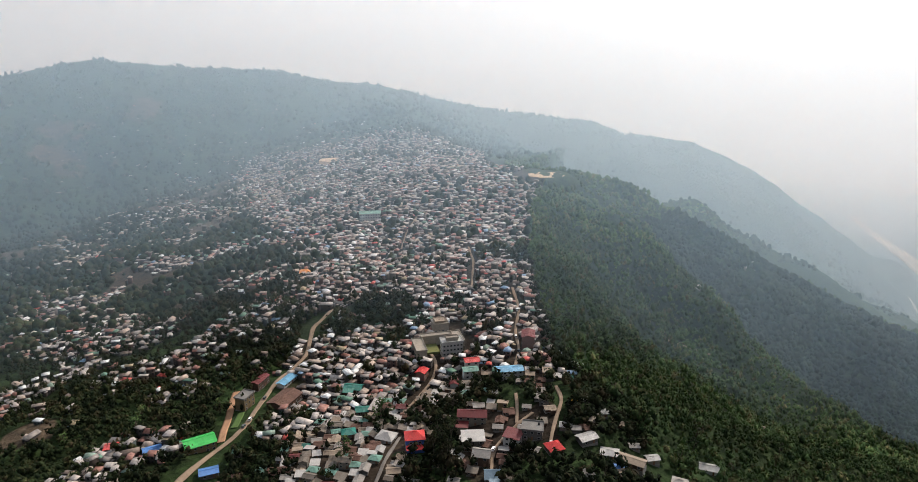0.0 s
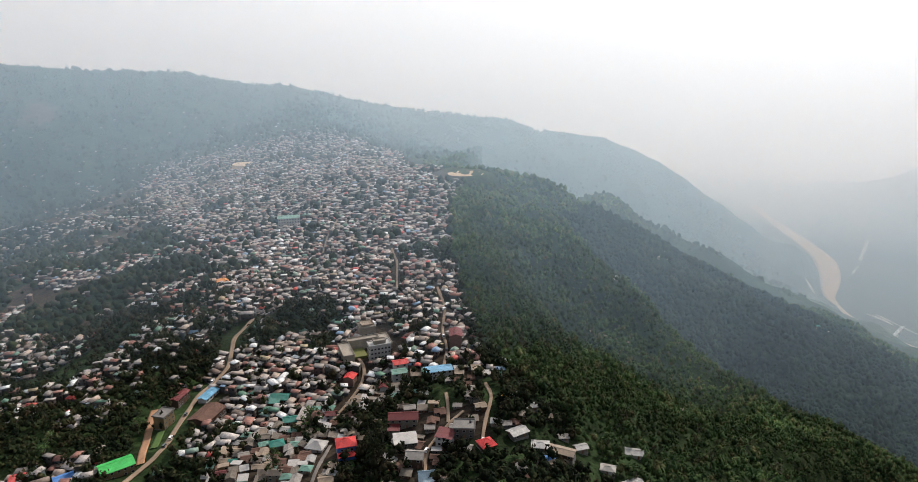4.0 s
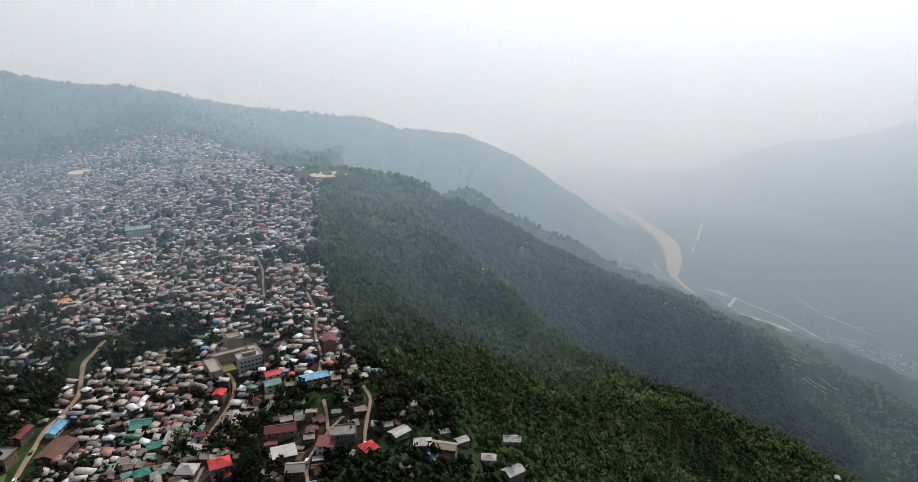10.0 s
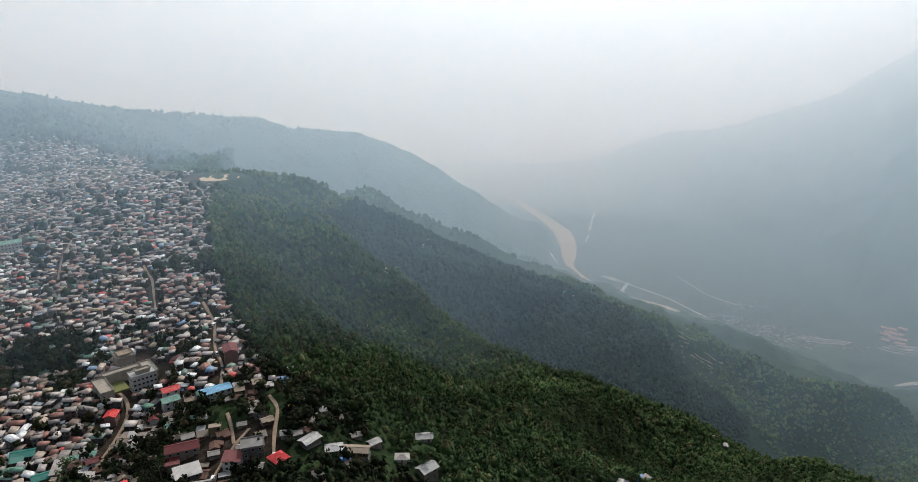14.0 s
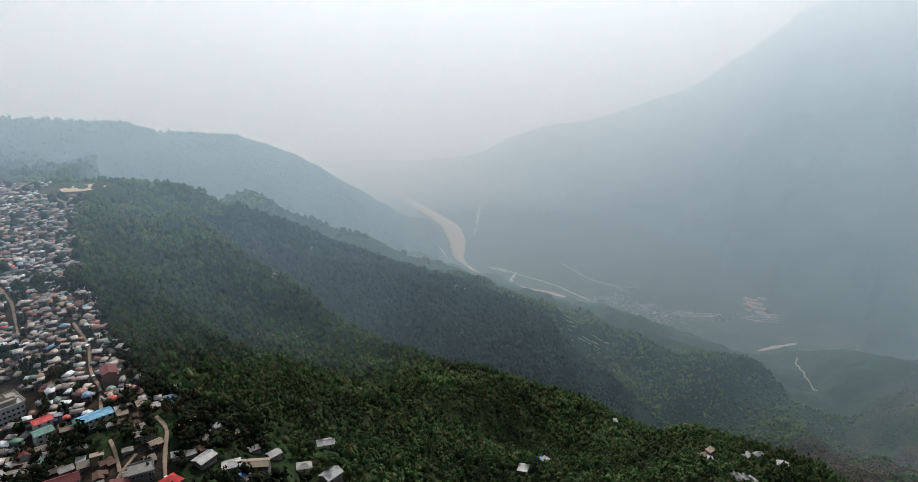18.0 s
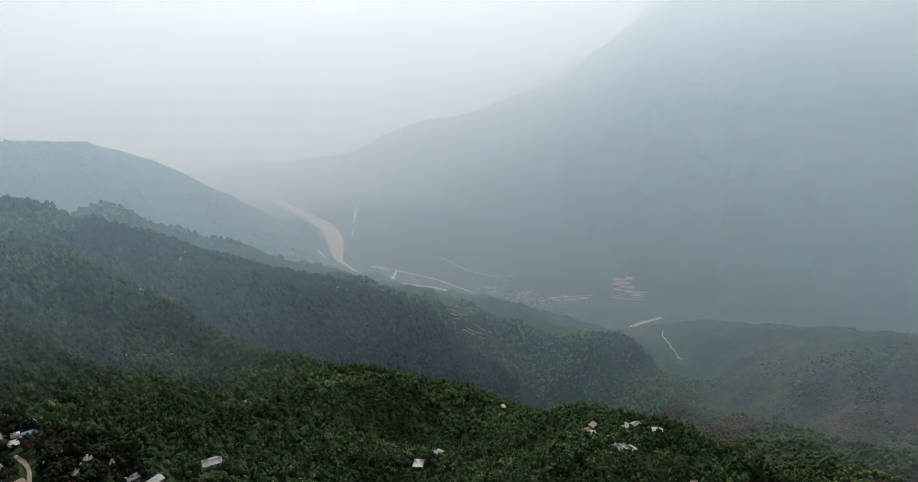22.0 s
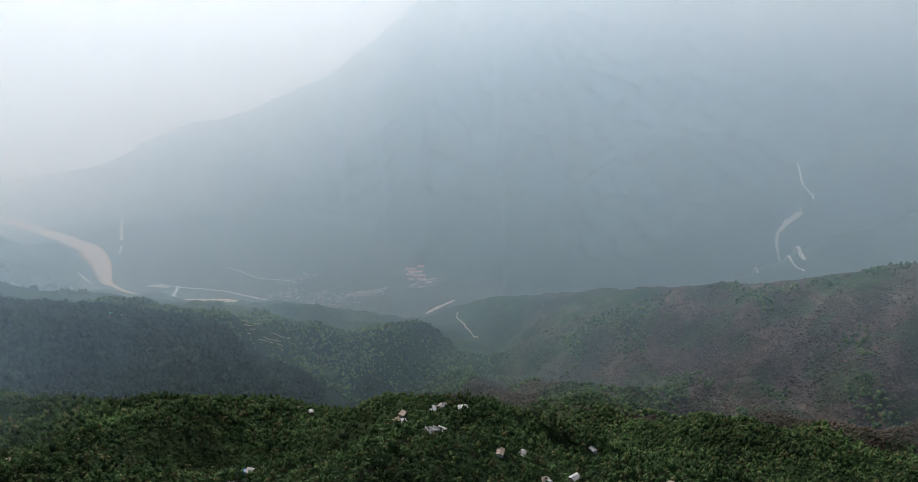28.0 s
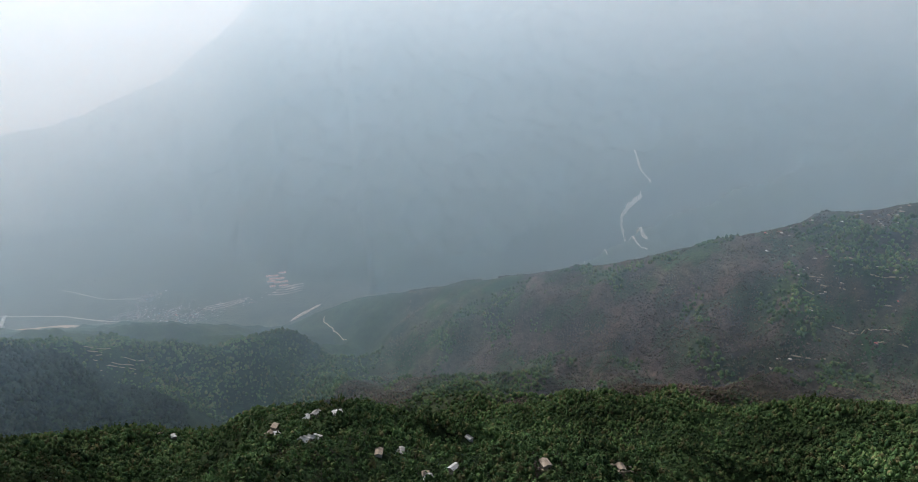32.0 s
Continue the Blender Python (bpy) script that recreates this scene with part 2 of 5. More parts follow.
def along(x, y, points):
    """Distance to a line of points, its height there and the side (positive to the left)."""
    best, height, side = np.full(x.shape, 1e9), np.zeros(x.shape), np.zeros(x.shape)
    for (ax, ay, az), (bx, by, bz) in zip(points, points[1:]):
        dx, dy = bx - ax, by - ay
        s = np.clip(((x - ax) * dx + (y - ay) * dy) / (dx * dx + dy * dy), 0, 1)
        d = np.hypot(x - ax - s * dx, y - ay - s * dy)
        near = d < best
        best = np.where(near, d, best)
        height = np.where(near, az + s * (bz - az), height)
        side = np.where(near, np.sign(dx * (y - ay) - dy * (x - ax)), side)
    return best, height, side


def land(x, y):
    """Height of the ground, over arrays."""
    x, y = np.asarray(x, float), np.asarray(y, float)
    wx, wy = x + 22 * fbm(x, y, 260, 3), y + 22 * fbm(x, y, 260, 9)
    soft = 14.0
    parts, rough = [], np.full(x.shape, 1e9)
    for points, left, right, width in RIDGES:
        d, h, side = along(wx, wy, points)
        fall = np.where(side > 0, left, right)
        parts.append(h - fall * (np.sqrt(d * d + width * width) - width))
        rough = np.minimum(rough, d)
    top = np.maximum.reduce(parts)
    z = top + soft * np.log(sum(np.exp((p - top) / soft) for p in parts)) - 4
    for points, slope in RAVINES:
        d, h, _ = along(wx, wy, points)
        wall = h + slope * np.sqrt(d * d + 144)
        gap = np.clip(0.5 + 0.5 * (wall - z) / 24, 0, 1)
        z = wall * (1 - gap) + z * gap - 24 * gap * (1 - gap)
    wooded = np.clip((x - 60) / 120, 0, 1)
    # gullies that run down the eastern slope
    gully = np.abs(value_noise(y / 58 + 0.5 * fbm(x, y, 160, 15, 2), x / 420, 17)) + 0.5 * np.abs(value_noise(y / 27 + 0.4 * fbm(x, y, 90, 16, 2), x / 260, 19))
    z = z - wooded * np.clip((440 - x) / 140, 0, 1) * np.clip((rough - 15) / 90, 0, 1) * 20 * (0.55 - gully)
    z = z + np.clip((rough - 12) / 80, 0, 1) * (14 * fbm(x, y, 190, 21) - 9 * np.abs(fbm(x, y, 120, 33)) - 52 * wooded * (np.abs(fbm(x, y, 200, 37, 3)) - 0.25) + 13 * wooded * fbm(x, y, 70, 41, 3))
    z = z + np.clip((np.hypot(x, y) - 2500) / 700, 0, 1) * np.clip((x - 1200) / 500, 0, 1) * 75 * fbm(x, y, 650, 45, 4)
    river, _, _ = along(x, y, RIVER)
    floor = FLOOR + 0.03 * np.clip(river - 70, 0, 600) + 3 * fbm(x, y, 150, 5)
    z = np.where(z > floor, z, floor) + 10 * np.exp(-np.abs(z - floor) / 25)
    bank = np.clip((river - 45) / 60, 0, 1)
    z = np.where(river < 300, np.minimum(z, z * bank + (FLOOR - 6) * (1 - bank)), z)
    fx, fy, fz = FIELD
    flat = np.clip((np.hypot((x - fx) / 1.2, y - fy) - 26) / 20, 0, 1)
    return z * flat + fz * (1 - flat)


FIELD = polar(7.55, 985, -201)


# ---------------------------------------------------------------- smoke haze that fills the air over the valley and the far slopes
def haze_bank(name, from_to, high, density, colour, label):
    low, n = -1150.0, 120
    v, f = [], []
    for k in range(n):
        a = 2 * math.pi * k / n
        c, s = math.cos(a), math.sin(a)
        bearing = (90 - math.degrees(a) + 180) % 360 - 180
        inner, outer = from_to(bearing)
        v += [(inner * c, inner * s, low), (outer * c, outer * s, low), (outer * c, outer * s, high), (inner * c, inner * s, high)]
    for k in range(n):
        p, q = 4 * k, 4 * ((k + 1) % n)
        for j in range(4):
            i = (j + 1) % 4
            f.append((p + j, p + i, q + i, q + j))
    me = bpy.data.meshes.new(name)
    me.from_pydata(v, [], f)
    bm = bmesh.new()
    bm.from_mesh(me)
    bmesh.ops.recalc_face_normals(bm, faces=bm.faces)
    bm.to_mesh(me)
    bm.free()
    mat = bpy.data.materials.new("smoke_haze")
    mat.use_nodes = True
    t = mat.node_tree
    t.nodes.remove(t.nodes["Principled BSDF"])
    sc = t.nodes.new("ShaderNodeVolumeScatter")
    sc.inputs["Color"].default_value = (*colour, 1)
    sc.inputs["Density"].default_value = density
    sc.inputs["Anisotropy"].default_value = 0.46
    ab = t.nodes.new("ShaderNodeVolumeAbsorption")
    ab.inputs["Color"].default_value = (0.85, 0.93, 1.0, 1)
    ab.inputs["Density"].default_value = density * 0.08
    both_ = t.nodes.new("ShaderNodeAddShader")
    t.links.new(sc.outputs[0], both_.inputs[0])
    t.links.new(ab.outputs[0], both_.inputs[1])
    t.links.new(both_.outputs[0], t.nodes["Material Output"].inputs["Volume"])
    me.materials.append(mat)
    return tagged(new(name, me), label, "haze", kind="structure")


def near_edge(bearing):
    """Closest over the town to the north, farther off over the eastern ravines."""
    return float(np.interp(bearing, [-180, -60, 10, 26, 42, 60, 80, 125, 180], [640, 600, 360, 540, 800, 930, 850, 850, 640]))


haze_bank("slope_haze", lambda bearing: (near_edge(bearing), 1898.0), 150.0, 1 / 2050, (0.58, 0.81, 1.0), "thin smoky haze over the slopes")
haze_bank("valley_haze", lambda bearing: (1902.0, 3398.0), 150.0, 1 / 1900, (0.70, 0.87, 1.0), "smoky haze filling the valley air")
haze_bank("far_haze", lambda bearing: (3402.0, 4892.0), 620.0, 1 / 620, (0.86, 0.94, 1.0), "thicker smoke haze in front of the far mountains")


# ---------------------------------------------------------------- mesh helpers
def arrays_mesh(name, verts, tris, material):
    me = bpy.data.meshes.new(name)
    me.vertices.add(len(verts))
    me.vertices.foreach_set("co", np.ascontiguousarray(verts, np.float32).ravel())
    me.loops.add(len(tris) * 3)
    me.loops.foreach_set("vertex_index", np.ascontiguousarray(tris, np.int32).ravel())
    me.polygons.add(len(tris))
    me.polygons.foreach_set("loop_start", np.arange(len(tris), dtype=np.int32) * 3)
    me.update(calc_edges=True)
    me.validate()
    me.materials.append(material)
    return me


def strewn(template, place, size, turn):
    """Many copies of a (verts, tris) template as one pair of arrays; size is n x 3, turn in radians."""
    tv, tt = template
    n = len(place)
    v = tv[None] * size[:, None, :]
    c, s = np.cos(turn)[:, None], np.sin(turn)[:, None]
    v = np.stack([v[..., 0] * c - v[..., 1] * s, v[..., 0] * s + v[..., 1] * c, v[..., 2]], -1) + place[:, None, :]
    t = tt[None] + (np.arange(n) * len(tv))[:, None, None]
    return v.reshape(-1, 3), t.reshape(-1, 3)


def joined(pairs):
    vs, ts, base = [], [], 0
    for v, t in pairs:
        vs.append(v)
        ts.append(t + base)
        base += len(v)
    return np.concatenate(vs), np.concatenate(ts)


def bm_arrays(bm):
    bmesh.ops.triangulate(bm, faces=bm.faces)
    bm.verts.index_update()
    v = np.array([p.co[:] for p in bm.verts])
    t = np.array([[p.index for p in f.verts] for f in bm.faces])
    bm.free()
    return v, t


def part(name, bm, material, parent=None, label=""):
    me = bpy.data.meshes.new(name)
    bm.to_mesh(me)
    bm.free()
    me.materials.append(material)
    ob = new(name, me)
    if parent:
        ob.parent = parent
    return tagged(ob, label)


# ---------------------------------------------------------------- lanes of the town, as lines on the plan
NEAR_LANES = {
    "main_road": [(-150, 270), (-142, 298), (-134, 323), (-126, 337), (-125, 363), (-124, 395), (-119, 417), (-111, 443), (-117, 492), (-106, 520)],
    "winding_lane": [(14, 255), (16, 282), (17, 292), (24, 300), (30, 306), (39, 313)],
    "garden_lane": [(30, 307), (32, 326), (32, 338)],
    "edge_lane": [(44, 280), (45, 288), (49, 302), (56, 321), (55, 340)],
    "ridge_street": [(34, 372), (37, 388), (40, 404), (39, 428), (46, 474), (44, 520)],
    "lower_lane": [(-42, 265), (-38, 285), (-35, 300), (-32, 313)],
}
UPPER_LANES = {
    "fort_drive": [(-30, 352), (-22, 372), (-15, 395), (-16, 412), (-29, 443)],
    "market_street": [(11, 540), (14, 610), (10, 660)],
    "upper_street": [(-62, 690), (-60, 750), (-52, 800)],
    "west_street": [(-110, 585), (-100, 597), (-90, 640)],
}
LANES = {**NEAR_LANES, **UPPER_LANES}
# plots kept free for buildings of their own: x, y, radius
KEEP_CLEAR = [(-145, 325, 11), (-132, 299, 9), (-111, 376, 15), (-114, 400, 10), (-23, 301, 10), (-39, 312, 8), (7, 316, 13), (10, 284, 9), (15, 268, 8), (36, 293, 9), (46, 280, 8), (-8, 428, 22),
              (-6, 458, 14), (-67, 379, 9), (-57, 350, 8), (-61, 322, 8), (31, 362, 11), (45, 406, 10), (8, 389, 8), (6, 378, 8), (-24, 392, 8), (-151, 620, 9), (-113, 826, 20), (83, 280, 11),
              (62, 287, 8), (72, 280, 8), (-171, 322, 8), (-200, 334, 8), (-144, 380, 10), (5, 258, 12), (-50, 354, 9),
              (-138, 345, 8), (-141, 360, 8), (-144, 380, 8), (-128, 283, 10)]

# farmhouses: x, y, turn, length, width, roof, sheets, label
FARMS_EAST = [
    (362, 368, 20, 11, 8, "gable", "pale", "white-roofed farmhouse in a clearing among trees"),
    (306, 308, -10, 9, 7, "gable", "blue", "farmhouse with a blue roof among trees"),
    (266, 283, 35, 9, 7, "hip", "pale", "farmhouse with a pale hipped roof in the woods"),
    (427, 375, 60, 7, 6, "gable", "pale", "small white-roofed house among tall trees"),
    (305, 300, 15, 6, 5, "shed", "zinc", "small shed with a zinc roof among trees"),
    (420, 211, 75, 10, 8, "gable", "pale", "white twin-gabled house on the wooded spur"),
    (424, 204, 75, 12, 8, "gable", "pale", "white house with a broad pale roof on the spur"),
    (478, 235, 10, 9, 6, "gable", "pale", "pale-roofed farmhouse at the wood's edge"),
    (485, 229, -15, 9, 6, "gable", "zinc", "zinc-roofed farmhouse at the wood's edge"),
    (500, 212, 30, 6, 5, "shed", "pale", "little white hut on the spur"),
    (454, 258, -20, 12, 6, "gable", "tan", "long farm building with a tan roof"),
    (442, 246, 40, 8, 5, "shed", "pale", "white lean-to beside a farm building"),
]
FARMS_SLOPE = [
    (228, 445, 10, 13, 6, "gable", "tan", "tan-roofed farm building on the wooded slope"),
    (238, 447, 30, 8, 6, "gable", "pale", "white-roofed farmhouse on the wooded slope"),
    (336, 530, 0, 9, 6, "gable", "tan", "small tan house in a clearing"),
    (134, 308, -20, 11, 7, "gable", "pale", "grey house with a large pale roof below the town"),
    (118, 270, 15, 11, 8, "gable", "pale", "broad white-roofed house below the town"),
    (108, 279, -25, 8, 6, "hip", "zinc", "zinc-roofed cottage at the town's edge"),
    (97, 290, 10, 7, 5, "gable", "pale", "small pale-roofed cottage at the town's edge"),
    (284, 751, 20, 9, 7, "gable", "pale", "lone white-roofed house in the forest"),
]
FARMS_SOUTH_AND_FAR = [
    (397, 17, 30, 9, 7, "gable", "tan", "farmhouse with a tan roof on the southern spur"),
    (406, 106, -20, 10, 7, "gable", "pale", "pale-roofed farmhouse on the southern spur"),
    (450, -41, 15, 9, 6, "gable", "tan", "farm building beside a bare terrace"),
    (557, 99, 50, 8, 6, "gable", "pale", "white-roofed house among trees on the spur"),
    (452, 983, 20, 12, 7, "gable", "pale", "white house of the hilltop hamlet"),
    (460, 980, -20, 10, 7, "gable", "zinc", "zinc-roofed house of the hilltop hamlet"),
    (440, 975, 60, 9, 6, "gable", "pale", "pale house of the hilltop hamlet"),
    (607, 935, 10, 11, 7, "gable", "pale", "white house on the far wooded spur"),
    (690, 907, 0, 14, 6, "gable", "teal", "long teal-roofed house on the far spur"),
    (702, 899, 15, 10, 6, "gable", "pale", "pale-roofed house on the far spur"),
    (549, 955, 30, 8, 6, "gable", "tan", "tan house on the far spur"),
]
FARMS_SOUTH = [
    (412, 109, 20, 8, 6, "gable", "tan", "small tan-roofed farmhouse among trees on the spur"),
    (409, 86, -30, 9, 6, "gable", "pale", "pale-roofed cottage among trees on the spur"),
    (417, 148, 10, 9, 6, "gable", "tan", "farm building with a tan roof beside a bare plot"),
    (614, 474, 40, 8, 6, "gable", "pale", "white-roofed hut at the tip of the spur"),
    (492, 212, 60, 10, 6, "gable", "pale", "long pale-roofed farm building on a terrace"),
    (458, 256, 0, 8, 5, "shed", "tan", "low tan shed beside a terrace wall"),
    (441, 137, 0, 9, 6, "gable", "zinc", "zinc-roofed cottage in a small clearing"),
]
FARMS = FARMS_EAST + FARMS_SLOPE + FARMS_SOUTH_AND_FAR + FARMS_SOUTH


# ---------------------------------------------------------------- where the town, woods and fields lie
def town_edge(y):
    """Where the houses end and the wooded eastern slope begins."""
    return np.interp(y, [150, 250, 300, 360, 420, 600, 800, 960, 1100], [150, 128, 95, 72, 62, 66, 88, 128, 60])


# clusters of houses on the slope west of the main road: x, y, radius
HAMLETS = [(-185, 330, 26), (-195, 305, 16), (-190, 405, 20), (-330, 440, 20), (-350, 540, 30), (-285, 530, 34), (-205, 460, 24), (-240, 450, 20), (-300, 470, 15), (-170, 505, 28),
           (-300, 560, 26), (-393, 652, 34), (-265, 753, 40), (-330, 740, 34), (-155, 545, 30), (-200, 620, 30)]
# groves and gardens inside the town, with no houses: x, y, radius
GARDENS = [(-14, 335, 15), (-11, 300, 13), (22, 352, 19), (65, 375, 15), (38, 270, 17), (-112, 312, 17), (-95, 350, 10), (-2, 505, 14), (12, 470, 10), (-48, 455, 12), (-255, 410, 36), (-165, 425, 26),
           (-10, 275, 10), (-45, 338, 8), (10, 345, 9), (-140, 470, 14), (-92, 480, 12), (-60, 410, 8), (30, 330, 12), (60, 330, 12), (-30, 470, 8), (25, 440, 9)]


def town_share(x, y):
    """How thickly built the ground is, 0 to 1."""
    left = np.interp(y, [200, 260, 330, 420, 500, 650, 800, 1000, 1200, 1500], [-80, -90, -118, -125, -140, -165, -235, -330, -430, -520])
    east = np.clip((town_edge(y) - x) / 10, 0, 1)
    inside = east * np.clip((x - left) / 25, 0, 1)
    core = inside * np.where(fbm(x, y, 62, 51) > np.interp(y, [250, 420, 520, 700], [0.42, 0.40, 0.32, 0.38]), 0.05, 1.0) * np.clip((y - 215) / 60, 0.25, 1)
    for cx, cy, r in GARDENS:
        core = np.where(np.hypot(x - cx, y - cy) < r * (1 + 0.35 * fbm(x, y, 12, 53, 2)), 0.03, core)
    core = core * np.where((x > 50) & (y < 350), 0.04, 1.0)
    bands = fbm(x * 0.6 + y * 0.25, y, 95, 57)
    west = east * np.clip((bands + np.interp(y, [400, 900, 1300], [-0.14, -0.10, 0.0])) * 2.2, 0.008, 0.18) * np.clip((y - 520) / 120, 0.1, 1) * np.clip((x + 800) / 300, 0, 1) * (y > 150)
    for cx, cy, r in HAMLETS:
        west = np.maximum(west, 0.62 * np.clip(1.45 - np.hypot(x - cx, (y - cy) * 1.2) / r - 0.9 * np.clip(fbm(x, y, 40, 59), -0.5, 1), 0, 1))
    return np.maximum(core * np.clip((1650 - y) / 350, 0, 1), west * np.clip((1700 - y) / 700, 0, 1))


def wood_colour(x, y, z):
    """Base colour of the land cover."""
    n = len(x)
    a = fbm(x, y, 60, 61)[:, None]
    b = fbm(x, y, 260, 67)[:, None]
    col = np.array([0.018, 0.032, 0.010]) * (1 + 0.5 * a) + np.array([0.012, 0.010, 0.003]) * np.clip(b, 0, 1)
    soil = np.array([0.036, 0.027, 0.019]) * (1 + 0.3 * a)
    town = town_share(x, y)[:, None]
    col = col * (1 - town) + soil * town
    # terraced fields and bare plots on the western slope
    plots = ((fbm(x, y, 120, 71) > 0.38) & (x < -190) & (y > 100) & (y < 1900))[:, None]
    plots |= (np.hypot((x + 278) / 1.3, y - 372) < 17 + 6 * fbm(x, y, 18, 55))[:, None]
    col = np.where(plots, np.array([0.070, 0.052, 0.034]) * (1 + 0.3 * a), col)
    # the eastern hill: leafless, reddish woods with green gullies
    east = (np.clip((x - 780) / 180, 0, 1) * np.clip((480 - y) / 200, 0, 1) * np.clip((2000 - x) / 300, 0, 1) * np.clip((-330 - z) / 60 + 0.6, 0, 1))[:, None]
    streak = fbm(x, y, 45, 75)[:, None]
    dry = np.where(streak > 0.12, np.array([0.034, 0.042, 0.019]), np.array([0.060, 0.044, 0.036])) * (1 + 0.5 * a) * np.where(fbm(x, y, 170, 73) > 0.3, 0.6, 1.0)[:, None] + np.array([-0.008, 0.012, -0.006]) * np.clip(b * 2, 0, 1)
    col = col * (1 - east) + dry * east
    # valley floor: pale sand, gravel and fields
    low = np.clip((-935 - z) / 20, 0, 1)[:, None]
    col = col * (1 - low) + (np.array([0.055, 0.062, 0.040]) * (1 + 0.5 * a)) * low
    return np.clip(col, 0.006, 1)


def is_wood(x, y, z):
    """Chance of a tree standing there."""
    town = town_share(x, y)
    river, _, _ = along(x, y, RIVER)
    p = np.where(x > town_edge(y), 1.0, 1.0 - 0.86 * town) * (z > -930) * (river > 120)
    plots = (fbm(x, y, 120, 71) > 0.38) & (x < -190)
    plots |= np.hypot((x + 278) / 1.3, y - 372) < 18
    p = np.where(plots, 0.06, p)
    fx, fy, _ = FIELD
    p = np.where(np.hypot((x - fx) / 1.2, y - fy) < 42, 0.0, p)
    for name, line in LANES.items():
        d, _, _ = along(x, y, [(*q, 0) for q in line])
        p = np.where(d < (8.5 if name == "main_road" else 4.4), 0.0, p)
    p = np.where(np.hypot(x - 955, (y - 825) * 1.2) < 58 + 18 * fbm(x, y, 25, 87), p * 0.3, p)
    for f in FARMS:
        p = np.where((np.abs(x - f[0] * 0.985) + np.abs(y - f[1] * 0.985)) < 11, 0.0, p)
    for cx, cy, r in KEEP_CLEAR:
        p = np.where(np.hypot(x - cx, y - cy) < r, 0.0, p)
    return p


# ---------------------------------------------------------------- the ground: one sheet out to the far ranges, finer where the drone is near
def ground_sheet():
    bearings = np.concatenate([np.arange(-180, -48, 3.0), np.arange(-48, 128, 0.28), np.arange(128, 180.1, 3.0)])
    reach = np.concatenate([np.array([0.5, 20, 45, 75, 105, 135, 160]), np.geomspace(180, 4880, 400)])
    a, r = np.meshgrid(np.radians(bearings), reach)
    x, y = r * np.sin(a), r * np.cos(a)
    z = land(x.ravel(), y.ravel())
    x, y = x.ravel(), y.ravel()
    # canopy relief where the woods are too far for single trees
    far = np.clip((np.hypot(x, y) - 900) / 400, 0, 1) * (z > -930) * (1 - town_share(x, y))
    far = far * np.where(fbm(x, y, 90, 83) > -0.35, 1.0, 0.3)
    z = z + far * 7.0 * (np.abs(fbm(x, y, 26, 81, 3)) + 0.2)
    rows, cols = a.shape
    i = (np.arange(rows - 1)[:, None] * cols + np.arange(cols - 1)[None]).ravel()
    tris = np.concatenate([np.stack([i, i + cols + 1, i + 1], 1), np.stack([i, i + cols, i + cols + 1], 1)])
    s = Surface("ground_cover", 0.95, 0.0, 0.1)
    att = s.node("ShaderNodeAttribute")
    att.attribute_name = "cover"
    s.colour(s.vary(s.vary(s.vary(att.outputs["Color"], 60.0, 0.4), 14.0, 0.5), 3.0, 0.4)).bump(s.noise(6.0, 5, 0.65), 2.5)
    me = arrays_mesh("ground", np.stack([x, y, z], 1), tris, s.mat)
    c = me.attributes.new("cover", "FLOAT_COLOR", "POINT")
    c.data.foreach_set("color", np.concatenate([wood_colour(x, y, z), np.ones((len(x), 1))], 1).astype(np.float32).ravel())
    me.polygons.foreach_set("use_smooth", np.ones(len(tris), bool))
    return tagged(new("ground", me), "steep wooded hills, a built-up ridge and a deep river valley", "ground", kind="structure")


ground = ground_sheet()


def ribbon(name, line, width, material, lift, label, category, level=None, step=8.0):
    """A strip along a line of points, laid on the ground (or at one level), with a thickness of its own."""
    pts = []
    for p, q in zip(line, line[1:]):
        n = max(1, int(math.hypot(q[0] - p[0], q[1] - p[1]) / step))
        pts += [(p[0] + (q[0] - p[0]) * k / n, p[1] + (q[1] - p[1]) * k / n) for k in range(n)]
    pts = np.array(pts + [line[-1][:2]])
    for _ in range(3):
        pts[1:-1] = (pts[:-2] + 2 * pts[1:-1] + pts[2:]) / 4
    d = np.gradient(pts, axis=0)
    d /= np.linalg.norm(d, axis=1)[:, None] + 1e-9
    side = np.stack([-d[:, 1], d[:, 0]], 1)
    w = np.asarray(width if not callable(width) else width(np.linspace(0, 1, len(pts)), pts))
    w = np.broadcast_to(w, (len(pts),))[:, None]
    cross = [pts + side * w * k for k in (0.5, 0.25, 0.0, -0.25, -0.5)]
    rows = []
    for c in cross:
        z = land(c[:, 0], c[:, 1]) + lift if level is None else np.full(len(c), level)
        rows.append(np.concatenate([c, z[:, None]], 1))
    if level is None:
        top = np.maximum.reduce([r[:, 2] for r in rows[1:4]])
        for r in rows:
            r[:, 2] = np.maximum(r[:, 2], top - 0.6)
    for k in (0, 4):
        skirt = rows[k].copy()
        skirt[:, 2] -= 1.2
        rows = [skirt] + rows if k == 0 else rows + [skirt]
    n, m = len(pts), len(rows)
    v = np.stack(rows, 1).reshape(-1, 3)
    i = (np.arange(n - 1)[:, None] * m + np.arange(m - 1)[None]).ravel()
    t = np.concatenate([np.stack([i, i + 1, i + m + 1], 1), np.stack([i, i + m + 1, i + m], 1)])
    return tagged(new(name, arrays_mesh(name, v, t, material)), label, category, kind="structure")


